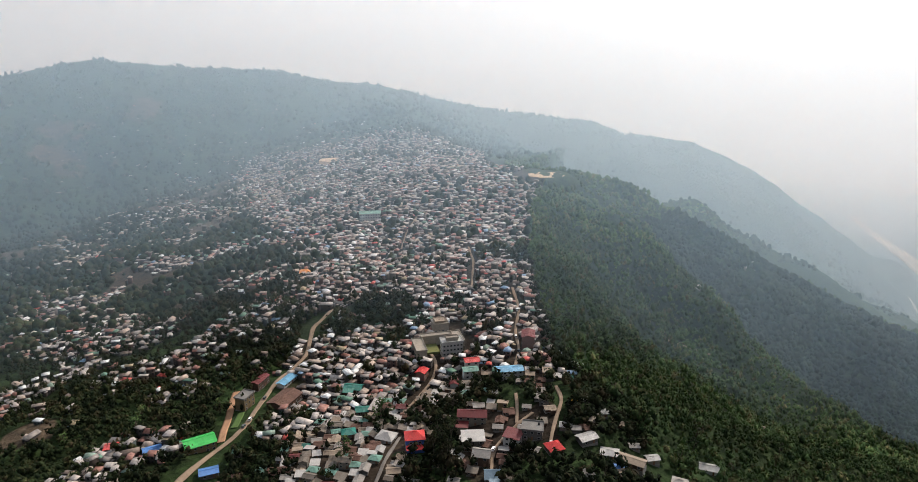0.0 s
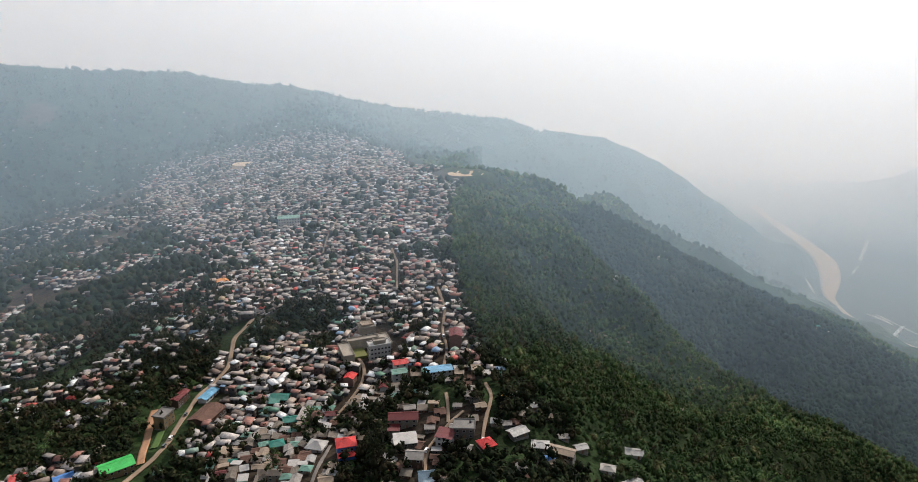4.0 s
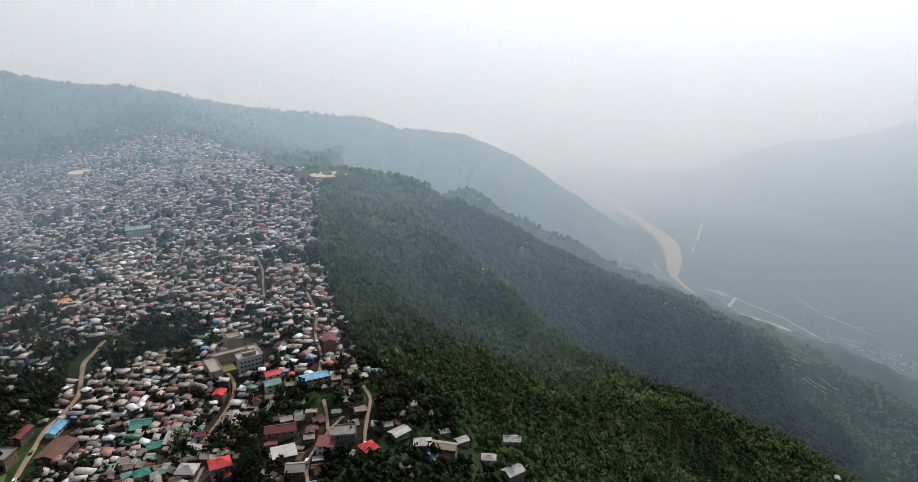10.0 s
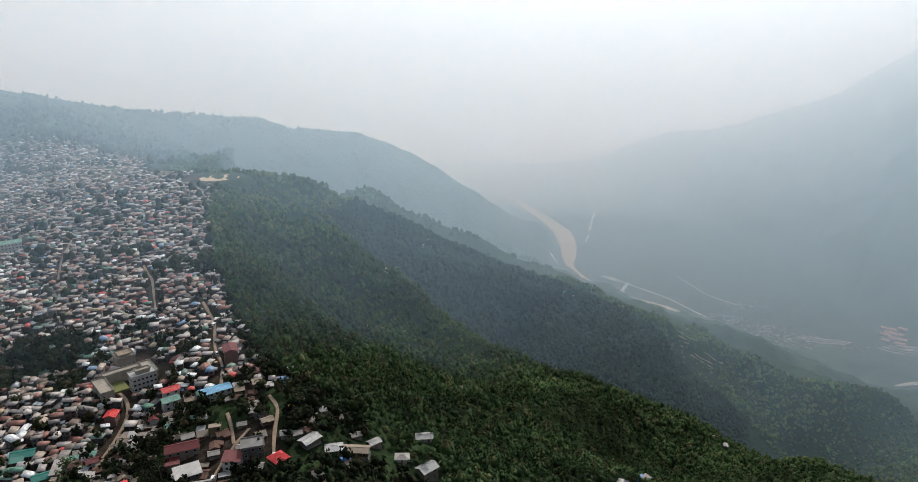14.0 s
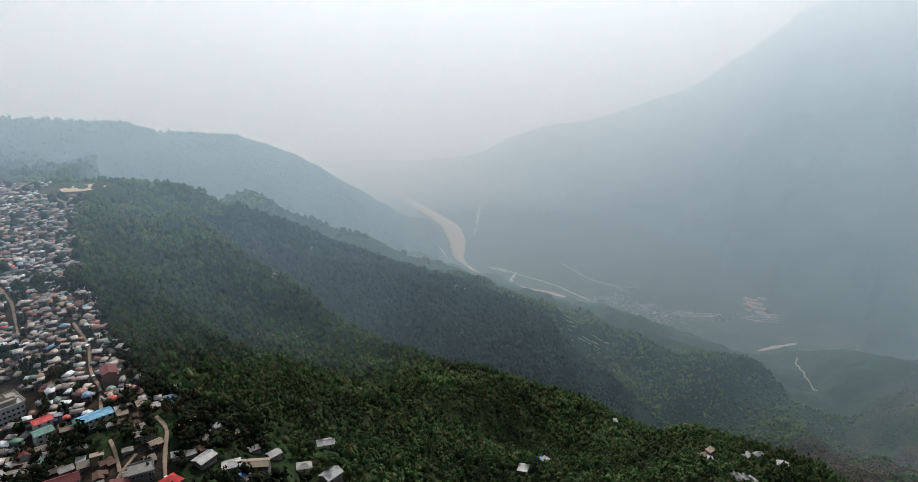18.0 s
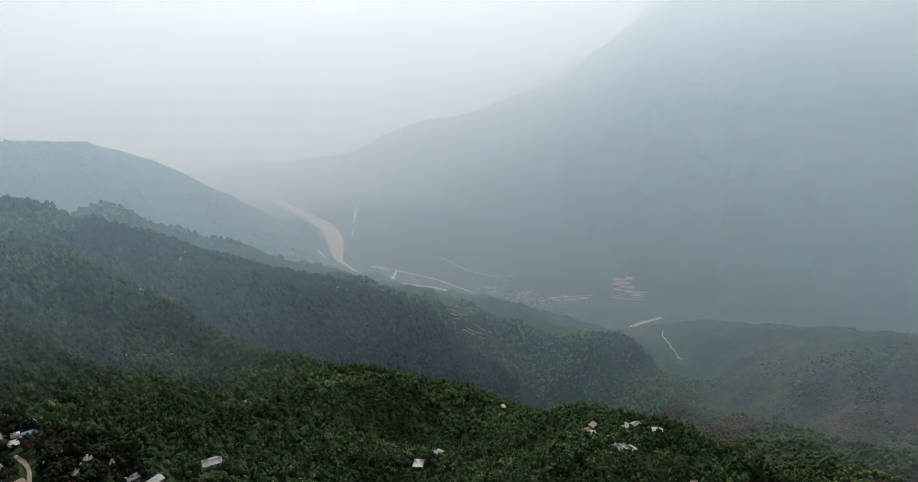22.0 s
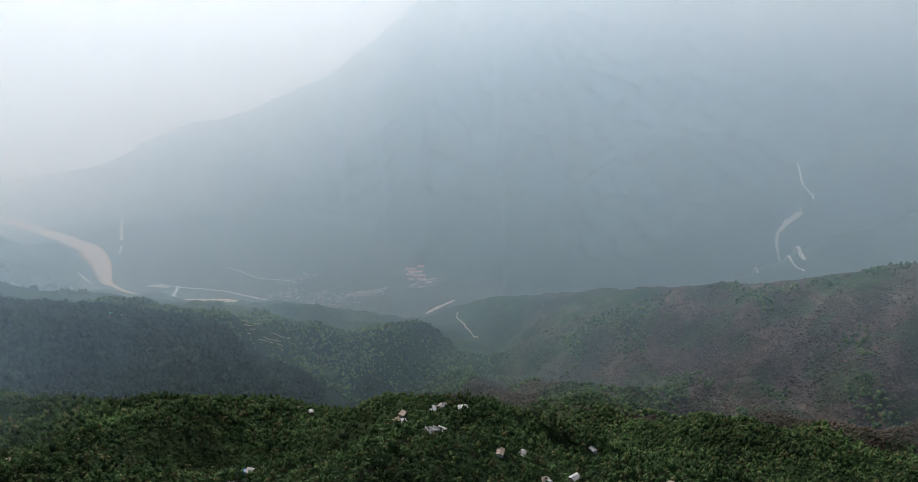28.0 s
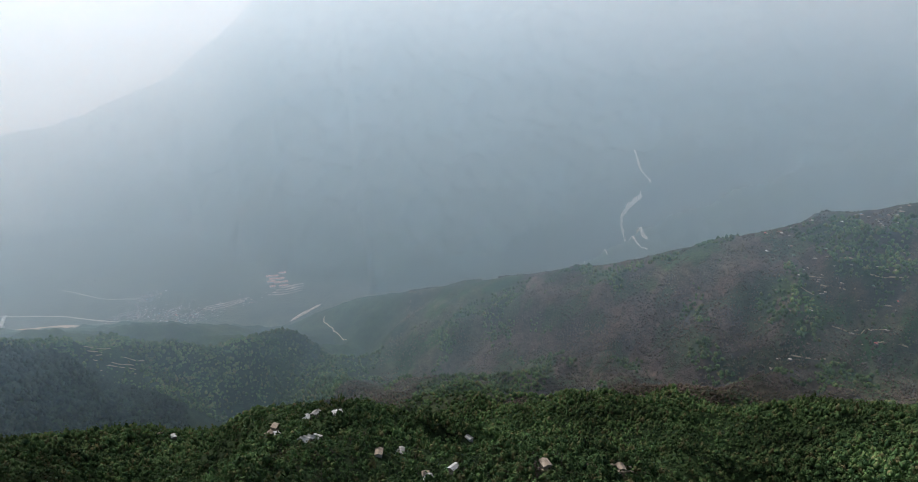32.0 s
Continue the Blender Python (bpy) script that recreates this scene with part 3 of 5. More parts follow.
def water_material():
    s = Surface("silty_water", 0.8, 0.0, 0.1)
    s.colour(s.vary((0.60, 0.44, 0.29), 40.0, 0.1)).bump(s.noise(5.0), 0.15)
    return s.mat


ribbon("river_water", [p for p in RIVER[:10]], lambda u, p: np.interp(u, [0, 0.12, 0.3, 0.5, 0.62, 0.7, 0.85, 1], [30, 40, 66, 92, 62, 16, 22, 62]), water_material(), 0, "broad silty brown river in the valley floor", "river", FLOOR + 0.5, 20)


# ---------------------------------------------------------------- woods
rng = np.random.default_rng(7)


def lump(level, rough, seed):
    """A ragged clump of leaves: a broken-up ball of radius about 1."""
    bm = bmesh.new()
    bmesh.ops.create_icosphere(bm, subdivisions=level, radius=1.0)
    r = random.Random(seed)
    for v in bm.verts:
        v.co *= 1 + r.uniform(-rough, rough)
    return bm_arrays(bm)


def thin_crown(seed):
    """A small ragged eight-sided crown for thin, leafless trees far off."""
    r = random.Random(seed)
    v = [(0, 0, 1.0), (0, 0, 0.05)] + [(0.5 * math.cos(a), 0.5 * math.sin(a), 0.5) for a in (0.2, 1.8, 3.3, 4.9)]
    v = np.array([[c * r.uniform(0.75, 1.25) for c in p] for p in v])
    return v, np.array([[0, 2 + k, 2 + (k + 1) % 4] for k in range(4)] + [[1, 2 + (k + 1) % 4, 2 + k] for k in range(4)])


def sprays(count, seed, core=0.3):
    """A crown about 1 wide and tall: a dark core and many loose sprays of leaves that stand off it."""
    r = random.Random(seed)
    v, t = thin_crown(seed * 7 + 1)
    pairs = [((v - [0, 0, 0.5]) * 2 * [core, core, core] + [0, 0, 0.5], t)]
    lobes = [(r.uniform(0, 6.28), r.uniform(0.35, 0.8), r.uniform(0.1, 0.26)) for _ in range(5)]
    for k in range(count):
        a, h, out = lobes[k % 5]
        d = Vector((r.gauss(0, 1), r.gauss(0, 1), r.gauss(0.35, 0.9))).normalized()
        c = Vector((out * math.cos(a), out * math.sin(a), h)) + d * r.uniform(0.14, 0.27)
        u = d.orthogonal().normalized()
        w = d.cross(u)
        q = r.uniform(0, 6.28)
        u, w = u * math.cos(q) + w * math.sin(q), w * math.cos(q) - u * math.sin(q)
        e = r.uniform(0.1, 0.19)
        lift = d * r.uniform(-0.07, 0.07)
        pairs.append((np.array([c + u * e, c - u * e * 0.6 + w * e, c - u * e * 0.6 - w * e + lift, c + d * e * 0.5]), np.array([[0, 1, 3], [1, 2, 3], [2, 0, 3]])))
    return joined(pairs)


THIN_CROWNS = [thin_crown(k) for k in range(5)]
FAR_CROWNS = [(lump(1, 0.25, 40 + k)[0] * [0.5, 0.5, 0.42] + [0, 0, 0.42], lump(1, 0.25, 40 + k)[1]) for k in range(4)]


def scatter(n, bearing, reach, power=1.0):
    """Random places in a sector, more of them near."""
    a = np.radians(rng.uniform(*bearing, n))
    d = reach[0] + (reach[1] - reach[0]) * rng.uniform(0, 1, n) ** power
    return d * np.sin(a), d * np.cos(a)


def forest(name, n, bearing, reach, power, crowns, material, size, label, want=None):
    x, y = scatter(n, bearing, reach, power)
    z = land(x, y)
    keep = rng.uniform(0, 1, n) < is_wood(x, y, z)
    if want is not None:
        keep &= want(x, y, z)
    x, y, z = x[keep], y[keep], z[keep]
    m = len(x)
    w = (size[0] + (size[1] - size[0]) * rng.uniform(0, 1, m) ** 1.7) * (1 + 0.35 * fbm(x, y, 80, 91))
    h = w * rng.uniform(0.75, 1.4 if want is in_town else 1.7, m)
    pick = rng.integers(0, len(crowns), m)
    pairs = []
    for k, c in enumerate(crowns):
        s = pick == k
        if s.any():
            pairs.append(strewn(c, np.stack([x[s], y[s], z[s] + h[s] * 0.12], 1), np.stack([w[s], w[s], h[s]], 1), rng.uniform(0, 6.28, s.sum())))
    v, t = joined(pairs)
    return tagged(new(name, arrays_mesh(name, v, t, material)), label, "forest", kind="stuff")


def dry_side(x, y, z):
    return (x > 850 + 110 * fbm(x, y, 120, 72)) & (y < 430) & (fbm(x, y, 170, 73) < 0.3) & (fbm(x, y, 55, 74) < 0.32)


def green_slope(x, y, z):
    return ~dry_side(x, y, z) & (x > town_edge(y))


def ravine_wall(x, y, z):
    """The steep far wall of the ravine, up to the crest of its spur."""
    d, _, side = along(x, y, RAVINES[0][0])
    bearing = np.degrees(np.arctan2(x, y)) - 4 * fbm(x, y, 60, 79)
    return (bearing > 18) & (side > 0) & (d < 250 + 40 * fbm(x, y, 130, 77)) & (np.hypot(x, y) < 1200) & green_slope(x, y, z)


def leafy_spurs(x, y, z):
    return green_slope(x, y, z) & ~ravine_wall(x, y, z)


def in_town(x, y, z):
    return x <= town_edge(y)


MID_CROWNS = [sprays(7, 80 + k, 0.36) for k in range(5)]
SMALL_CROWNS = [sprays(12, 60 + k) for k in range(6)]
forest("near_woods", 27000, (4, 135), (235, 640), 0.72, SMALL_CROWNS, LEAF, (3.4, 8.5), "dense green broadleaf trees on the steep slope below the town", green_slope)
forest("middle_woods", 26000, (4, 140), (610, 860), 0.9, MID_CROWNS, LEAF, (3.6, 8.5), "dense green trees on the lower wooded slope", green_slope)
forest("ravine_woods", 44000, (4, 140), (840, 1420), 0.8, FAR_CROWNS, LEAF, (4.2, 8.5), "dense green trees on the lower spurs", leafy_spurs)
# the wall facing away from the sun gets the leaves with painted-in shade
forest("ravine_evergreens", 27000, (12, 54), (840, 1230), 0.9, FAR_CROWNS, SHADE_DARK_EVERGREEN, (4.2, 9.5), "dense dark evergreens on the steep ravine wall, its shade put into their colour", ravine_wall)
forest("dry_woods", 95000, (62, 122), (560, 1750), 0.8, THIN_CROWNS, DRY_LEAF, (2.2, 4.6), "leafless reddish brown trees on the eastern hill", dry_side)
forest("town_trees", 19000, (-48, 27), (225, 640), 0.75, SMALL_CROWNS, DARK_LEAF, (3, 8), "dark green trees between the houses of the town", in_town)
forest("western_trees", 18000, (-50, 10), (620, 1400), 0.8, FAR_CROWNS, DARK_LEAF, (4, 10), "dark trees between fields on the western slope", in_town)


def far_side(x, y, z):
    return (x < town_edge(y)) | (y > 1300)


forest("hill_woods", 15000, (-38, 36), (1380, 2650), 0.9, FAR_CROWNS, DARK_LEAF, (5, 11), "hazy trees on the long western hill", far_side)


# ---------------------------------------------------------------- the mass of the town
def box_arrays():
    bm = bmesh.new()
    bmesh.ops.create_cube(bm, size=1.0, matrix=Matrix.Translation((0, 0, 0.5)))
    return bm_arrays(bm)


def roof_arrays(kind):
    """A roof one unit long and wide over its eaves, one high."""
    if kind == "gable":
        v = [(-.5, -.5, 0), (.5, -.5, 0), (.5, .5, 0), (-.5, .5, 0), (-.5, 0, 1), (.5, 0, 1), (-.5, -.5, -.12), (.5, -.5, -.12), (.5, .5, -.12), (-.5, .5, -.12)]
        f = [(0, 1, 5), (0, 5, 4), (2, 3, 4), (2, 4, 5), (1, 2, 5), (3, 0, 4), (6, 7, 1), (6, 1, 0), (7, 8, 2), (7, 2, 1), (8, 9, 3), (8, 3, 2), (9, 6, 0), (9, 0, 3)]
    elif kind == "hip":
        v = [(-.5, -.5, 0), (.5, -.5, 0), (.5, .5, 0), (-.5, .5, 0), (-.2, 0, 1), (.2, 0, 1), (-.5, -.5, -.12), (.5, -.5, -.12), (.5, .5, -.12), (-.5, .5, -.12)]
        f = [(0, 1, 5), (0, 5, 4), (2, 3, 4), (2, 4, 5), (1, 2, 5), (3, 0, 4), (6, 7, 1), (6, 1, 0), (7, 8, 2), (7, 2, 1), (8, 9, 3), (8, 3, 2), (9, 6, 0), (9, 0, 3)]
    else:
        v = [(-.5, -.5, 0), (.5, -.5, 0), (.5, .5, .5), (-.5, .5, .5), (-.5, -.5, -.12), (.5, -.5, -.12), (.5, .5, .38), (-.5, .5, .38)]
        f = [(0, 1, 2), (0, 2, 3), (4, 5, 1), (4, 1, 0), (5, 6, 2), (5, 2, 1), (6, 7, 3), (6, 3, 2), (7, 4, 0), (7, 0, 3)]
    return np.array(v, float), np.array(f)


ROOF_STOPS = [(0.0, (0.341, 0.303, 0.276)), (0.18, (0.453, 0.408, 0.367)), (0.30, (0.215, 0.192, 0.172)), (0.46, (0.366, 0.293, 0.234)), (0.56, (0.60, 0.61, 0.60)), (0.64, (0.163, 0.122, 0.096)),
              (0.74, (0.215, 0.100, 0.076)), (0.83, (0.279, 0.140, 0.108)), (0.88, (0.095, 0.190, 0.134)), (0.915, (0.178, 0.246, 0.194)), (0.94, (0.453, 0.081, 0.064)), (0.955, (0.173, 0.264, 0.378)), (0.975, (0.303, 0.246, 0.152))]
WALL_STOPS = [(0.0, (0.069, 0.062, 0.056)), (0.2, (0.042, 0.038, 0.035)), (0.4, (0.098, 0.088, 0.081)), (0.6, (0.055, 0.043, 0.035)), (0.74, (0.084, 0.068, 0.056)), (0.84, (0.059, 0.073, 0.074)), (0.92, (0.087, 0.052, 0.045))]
TOWN_ROOF = islands("roofing_sheets", ROOF_STOPS, 0.55, 0.1, 1.6, 0.4)
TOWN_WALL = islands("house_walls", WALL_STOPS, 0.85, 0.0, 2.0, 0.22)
PANE = plain("dark_panes", (0.02, 0.024, 0.028), 0.25, grain=0.5)


def lots(n, xr, yr, gap, seed, bias=1.0):
    """House lots: random places, thinned so that none lies within gap of another."""
    r = np.random.default_rng(seed)
    x, y = r.uniform(*xr, n), r.uniform(*yr, n)
    keep = r.uniform(0, 1, n) < town_share(x, y) * bias
    x, y = x[keep], y[keep]
    on_lane = np.zeros(len(x), bool)
    for line in LANES.values():
        on_lane |= along(x, y, [(*q, 0) for q in line])[0] < 4.6
    cells, out = {}, []
    for k in range(len(x)):
        cx, cy = int(x[k] // gap), int(y[k] // gap)
        if any(math.hypot(x[k] - x[j], y[k] - y[j]) < gap for a in (-1, 0, 1) for b in (-1, 0, 1) for j in cells.get((cx + a, cy + b), ())):
            continue
        if any(math.hypot(x[k] - p[0], y[k] - p[1]) < p[2] for p in KEEP_CLEAR):
            continue
        if math.hypot((x[k] - FIELD[0]) / 1.2, y[k] - FIELD[1]) < 42 or on_lane[k]:
            continue
        cells.setdefault((cx, cy), []).append(k)
        out.append(k)
    return x[out], y[out]


def house_mass(name, x, y, label, seed, windows=True):
    """Many houses as one thing: walls, with roofs and windows as its parts; most have a lean-to at one end."""
    r = np.random.default_rng(seed)
    n = len(x)
    z = land(x, y)
    turn = 0.9 * fbm(x, y, 150, 95) + r.choice([0, math.pi / 2], n) + r.normal(0, 0.25, n)
    ln, wd = r.uniform(3.0, 6.2, n) * r.choice([1, 1.55], n, p=[0.86, 0.14]), r.uniform(2.7, 4.7, n)
    storeys = r.choice([1, 2, 3], n, p=[0.62, 0.31, 0.07])
    h = storeys * 2.35 + r.uniform(0.1, 0.6, n)
    # lean-tos: where, how long and wide, how high
    has = r.uniform(0, 1, n) < 0.75
    al, aw, side = r.uniform(1.8, 3.4, n), r.uniform(1.8, 3.6, n), r.choice([-1, 1], n)
    across = r.uniform(0, 1, n) < 0.5
    u, v = np.where(across, r.uniform(-0.3, 0.3, n) * ln, side * (ln + al) / 2), np.where(across, side * (wd + aw) / 2, r.uniform(-0.2, 0.2, n) * wd)
    c, q = np.cos(turn), np.sin(turn)
    ax, ay, ah = x + u * c - v * q, y + u * q + v * c, h * r.uniform(0.55, 0.9, n)
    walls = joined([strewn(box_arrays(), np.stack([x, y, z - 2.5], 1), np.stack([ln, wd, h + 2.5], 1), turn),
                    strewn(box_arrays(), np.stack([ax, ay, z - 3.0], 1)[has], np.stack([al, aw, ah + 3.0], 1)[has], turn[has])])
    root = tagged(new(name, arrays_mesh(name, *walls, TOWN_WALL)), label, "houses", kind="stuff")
    kinds = r.choice(3, n, p=[0.54, 0.16, 0.30])
    pairs = []
    for k, kind in enumerate(("gable", "hip", "shed")):
        s = kinds == k
        pairs.append(strewn(roof_arrays(kind), np.stack([x[s], y[s], z[s] + h[s]], 1), np.stack([ln[s] + 0.9, wd[s] + 0.9, wd[s] * r.uniform(0.18, 0.38, s.sum())], 1), turn[s] + math.pi * r.integers(0, 2, s.sum())))
    pairs.append(strewn(roof_arrays("shed"), np.stack([ax, ay, z + ah], 1)[has], np.stack([al + 0.5, aw + 0.5, aw * r.uniform(0.15, 0.4, n)], 1)[has], (turn + math.pi / 2 * r.integers(0, 4, n))[has]))
    new("roofs", arrays_mesh("roofs", *joined(pairs), TOWN_ROOF)).parent = root
    if windows:
        pairs = []
        for along_x, sign in ((1, 1), (1, -1), (0, 1), (0, -1)):
            for slot in (-0.27, 0.27):
                for level in (0, 1, 2):
                    s = (storeys > level) & (r.uniform(0, 1, n) < 0.8) & (y < 560)
                    c, q = np.cos(turn[s]), np.sin(turn[s])
                    u = ln[s] * slot if along_x else sign * (ln[s] / 2)
                    v = sign * (wd[s] / 2) if along_x else wd[s] * slot
                    p = np.stack([x[s] + u * c - v * q, y[s] + u * q + v * c, z[s] + 0.75 + 2.35 * level], 1)
                    size = np.tile([1.1, 0.12, 1.05] if along_x else [0.12, 1.0, 1.05], (s.sum(), 1))
                    pairs.append(strewn(box_arrays(), p, size, turn[s]))
        new("windows", arrays_mesh("windows", *joined(pairs), PANE)).parent = root
    return root


hx, hy = lots(190000, (-700, 150), (215, 1650), 4.8, 3)
nearness = np.hypot(hx - 0, hy - 230) + 0.15 * np.abs(hx)
order = np.argsort(nearness)
near_lots, far_lots = order[:300], order[300:]
house_mass("town_houses", hx[far_lots], hy[far_lots], "crowded small houses with tin roofs along the ridge", 5)


def hill_lots(n, spots, seed):
    """Loose clusters of farmhouses round given spots: (x, y, spread, count)."""
    r = np.random.default_rng(seed)
    xs, ys = [], []
    for cx, cy, spread, count in spots:
        xs.append(r.normal(cx, spread, count))
        ys.append(r.normal(cy, spread * 0.7, count))
    return np.concatenate(xs), np.concatenate(ys)


wx, wy = hill_lots(0, [(-257, 1614, 110, 90), (-598, 1910, 190, 60), (-126, 1754, 110, 60), (-692, 1636, 180, 50), (202, 2405, 120, 24), (561, 2406, 110, 20), (-891, 1611, 180, 40), (-419, 2096, 160, 40), (69, 2131, 110, 30)], 11)
house_mass("hillside_houses", wx, wy, "scattered farmhouses with pale tin roofs on the hazy hillside", 12, False)
vx, vy = hill_lots(0, [(1944, 1490, 35, 80), (1805, 1437, 40, 140), (1826, 1318, 45, 170), (1830, 1244, 35, 70), (2032, 1745, 22, 14), (2153, 2027, 45, 14), (1900, 1200, 40, 24), (1990, 1135, 35, 20), (1770, 1500, 25, 20)], 13)
house_mass("valley_village", vx, vy, "small riverside village of pale tin-roofed houses", 14, False)
ex, ey = hill_lots(0, [(1290, -400, 40, 14), (1190, -405, 35, 9), (1130, -450, 45, 9), (1090, -490, 30, 6), (1340, -620, 50, 22), (1296, -540, 45, 16), (1240, -500, 50, 12), (1050, -336, 30, 4)], 15)
house_mass("terrace_farms", ex, ey, "small farmhouses on the terraced eastern hill", 16, False)


# ---------------------------------------------------------------- buildings one can tell apart
def box(bm, x0, x1, y0, y1, z0, z1):
    m = Matrix.Translation(((x0 + x1) / 2, (y0 + y1) / 2, (z0 + z1) / 2)) @ Matrix.Diagonal((x1 - x0, y1 - y0, z1 - z0, 1))
    bmesh.ops.create_cube(bm, size=1.0, matrix=m)


def solid(verts, faces):
    bm = bmesh.new()
    vs = [bm.verts.new(v) for v in verts]
    for f in faces:
        bm.faces.new([vs[k] for k in f])
    bmesh.ops.recalc_face_normals(bm, faces=bm.faces)
    return bm


def roof_bm(kind, ln, wd, rise, over=0.6, thick=0.16):
    """A roof over walls ln by wd, its eaves at z = 0."""
    a, b = ln / 2 + over, wd / 2 + over
    if kind == "flat":
        bm = bmesh.new()
        box(bm, -a, a, -b, b, 0, 0.22)
        for x0, x1, y0, y1 in ((-a, a, -b, -b + 0.22), (-a, a, b - 0.22, b), (-a, -a + 0.22, -b + 0.22, b - 0.22), (a - 0.22, a, -b + 0.22, b - 0.22)):
            box(bm, x0, x1, y0, y1, 0.22, 0.85)
        return bm
    if kind == "shed":
        top = [(-a, -b, 0), (a, -b, 0), (a, b, rise), (-a, b, rise)]
        quads = [(0, 1, 2, 3)]
    elif kind == "hip":
        k = max(a - b * 0.9, 0.3)
        top = [(-a, -b, 0), (a, -b, 0), (a, b, 0), (-a, b, 0), (-k, 0, rise), (k, 0, rise)]
        quads = [(0, 1, 5, 4), (2, 3, 4, 5), (1, 2, 5), (3, 0, 4)]
    else:
        top = [(-a, -b, 0), (a, -b, 0), (a, b, 0), (-a, b, 0), (-a, 0, rise), (a, 0, rise)]
        quads = [(0, 1, 5, 4), (2, 3, 4, 5)]
    n = len(top)
    verts = top + [(x, y, z - thick) for x, y, z in top]
    faces = list(quads) + [tuple(k + n for k in reversed(q)) for q in quads]
    edges = [(0, 1), (1, 2), (2, 3), (3, 0)] if kind != "gable" else [(0, 1), (2, 3), (1, 5), (5, 2), (3, 4), (4, 0)]
    faces += [(p, q, q + n, p + n) for p, q in edges]
    return solid(verts, faces)


FRAME_WHITE = plain("painted_frames", (0.28, 0.27, 0.25), 0.6, grain=0.3)
WOOD_DOOR = plain("door_planks", (0.16, 0.085, 0.05), 0.7, grain=0.3)
TANK_BLACK = plain("tank_plastic", (0.025, 0.025, 0.028), 0.4, grain=0.5)
CONCRETE = plain("weathered_concrete", (0.17, 0.16, 0.145), 0.9, grain=0.8, amount=0.25)


def pane_mesh():
    bm = bmesh.new()
    box(bm, -0.62, 0.62, -0.05, 0.04, 0.08, 1.22)
    me = bpy.data.meshes.new("window")
    bm.to_mesh(me)
    bm.free()
    me.materials.append(PANE)
    return me


def frame_mesh():
    """One ring of painted timber round the pane."""
    ring = [[(-w, y, 0.65 - h), (w, y, 0.65 - h), (w, y, 0.65 + h), (-w, y, 0.65 + h)] for w, h, y in ((0.76, 0.68, -0.09), (0.6, 0.54, -0.09), (0.6, 0.54, 0.04), (0.76, 0.68, 0.04))]
    verts = [p for q in ring for p in q]
    faces = [(4 * j + k, 4 * j + (k + 1) % 4, 4 * ((j + 1) % 4) + (k + 1) % 4, 4 * ((j + 1) % 4) + k) for j in range(4) for k in range(4)]
    bm = solid(verts, faces)
    me = bpy.data.meshes.new("frame")
    bm.to_mesh(me)
    bm.free()
    me.materials.append(FRAME_WHITE)
    return me


WINDOW, WINDOW_FRAME = pane_mesh(), frame_mesh()


def door_mesh():
    bm = bmesh.new()
    box(bm, -0.5, 0.5, -0.08, 0.05, 0, 2.05)
    box(bm, -0.4, 0.4, -0.11, -0.08, 0.15, 1.0)
    box(bm, -0.4, 0.4, -0.11, -0.08, 1.1, 1.9)
    me = bpy.data.meshes.new("door")
    bm.to_mesh(me)
    bm.free()
    me.materials.append(WOOD_DOOR)
    return me


DOOR = door_mesh()


def piece(name, me, parent, m):
    ob = new(name, me)
    ob.parent = parent
    ob.matrix_basis = m
    if me is WINDOW:
        new("frame", WINDOW_FRAME).parent = ob
    return ob


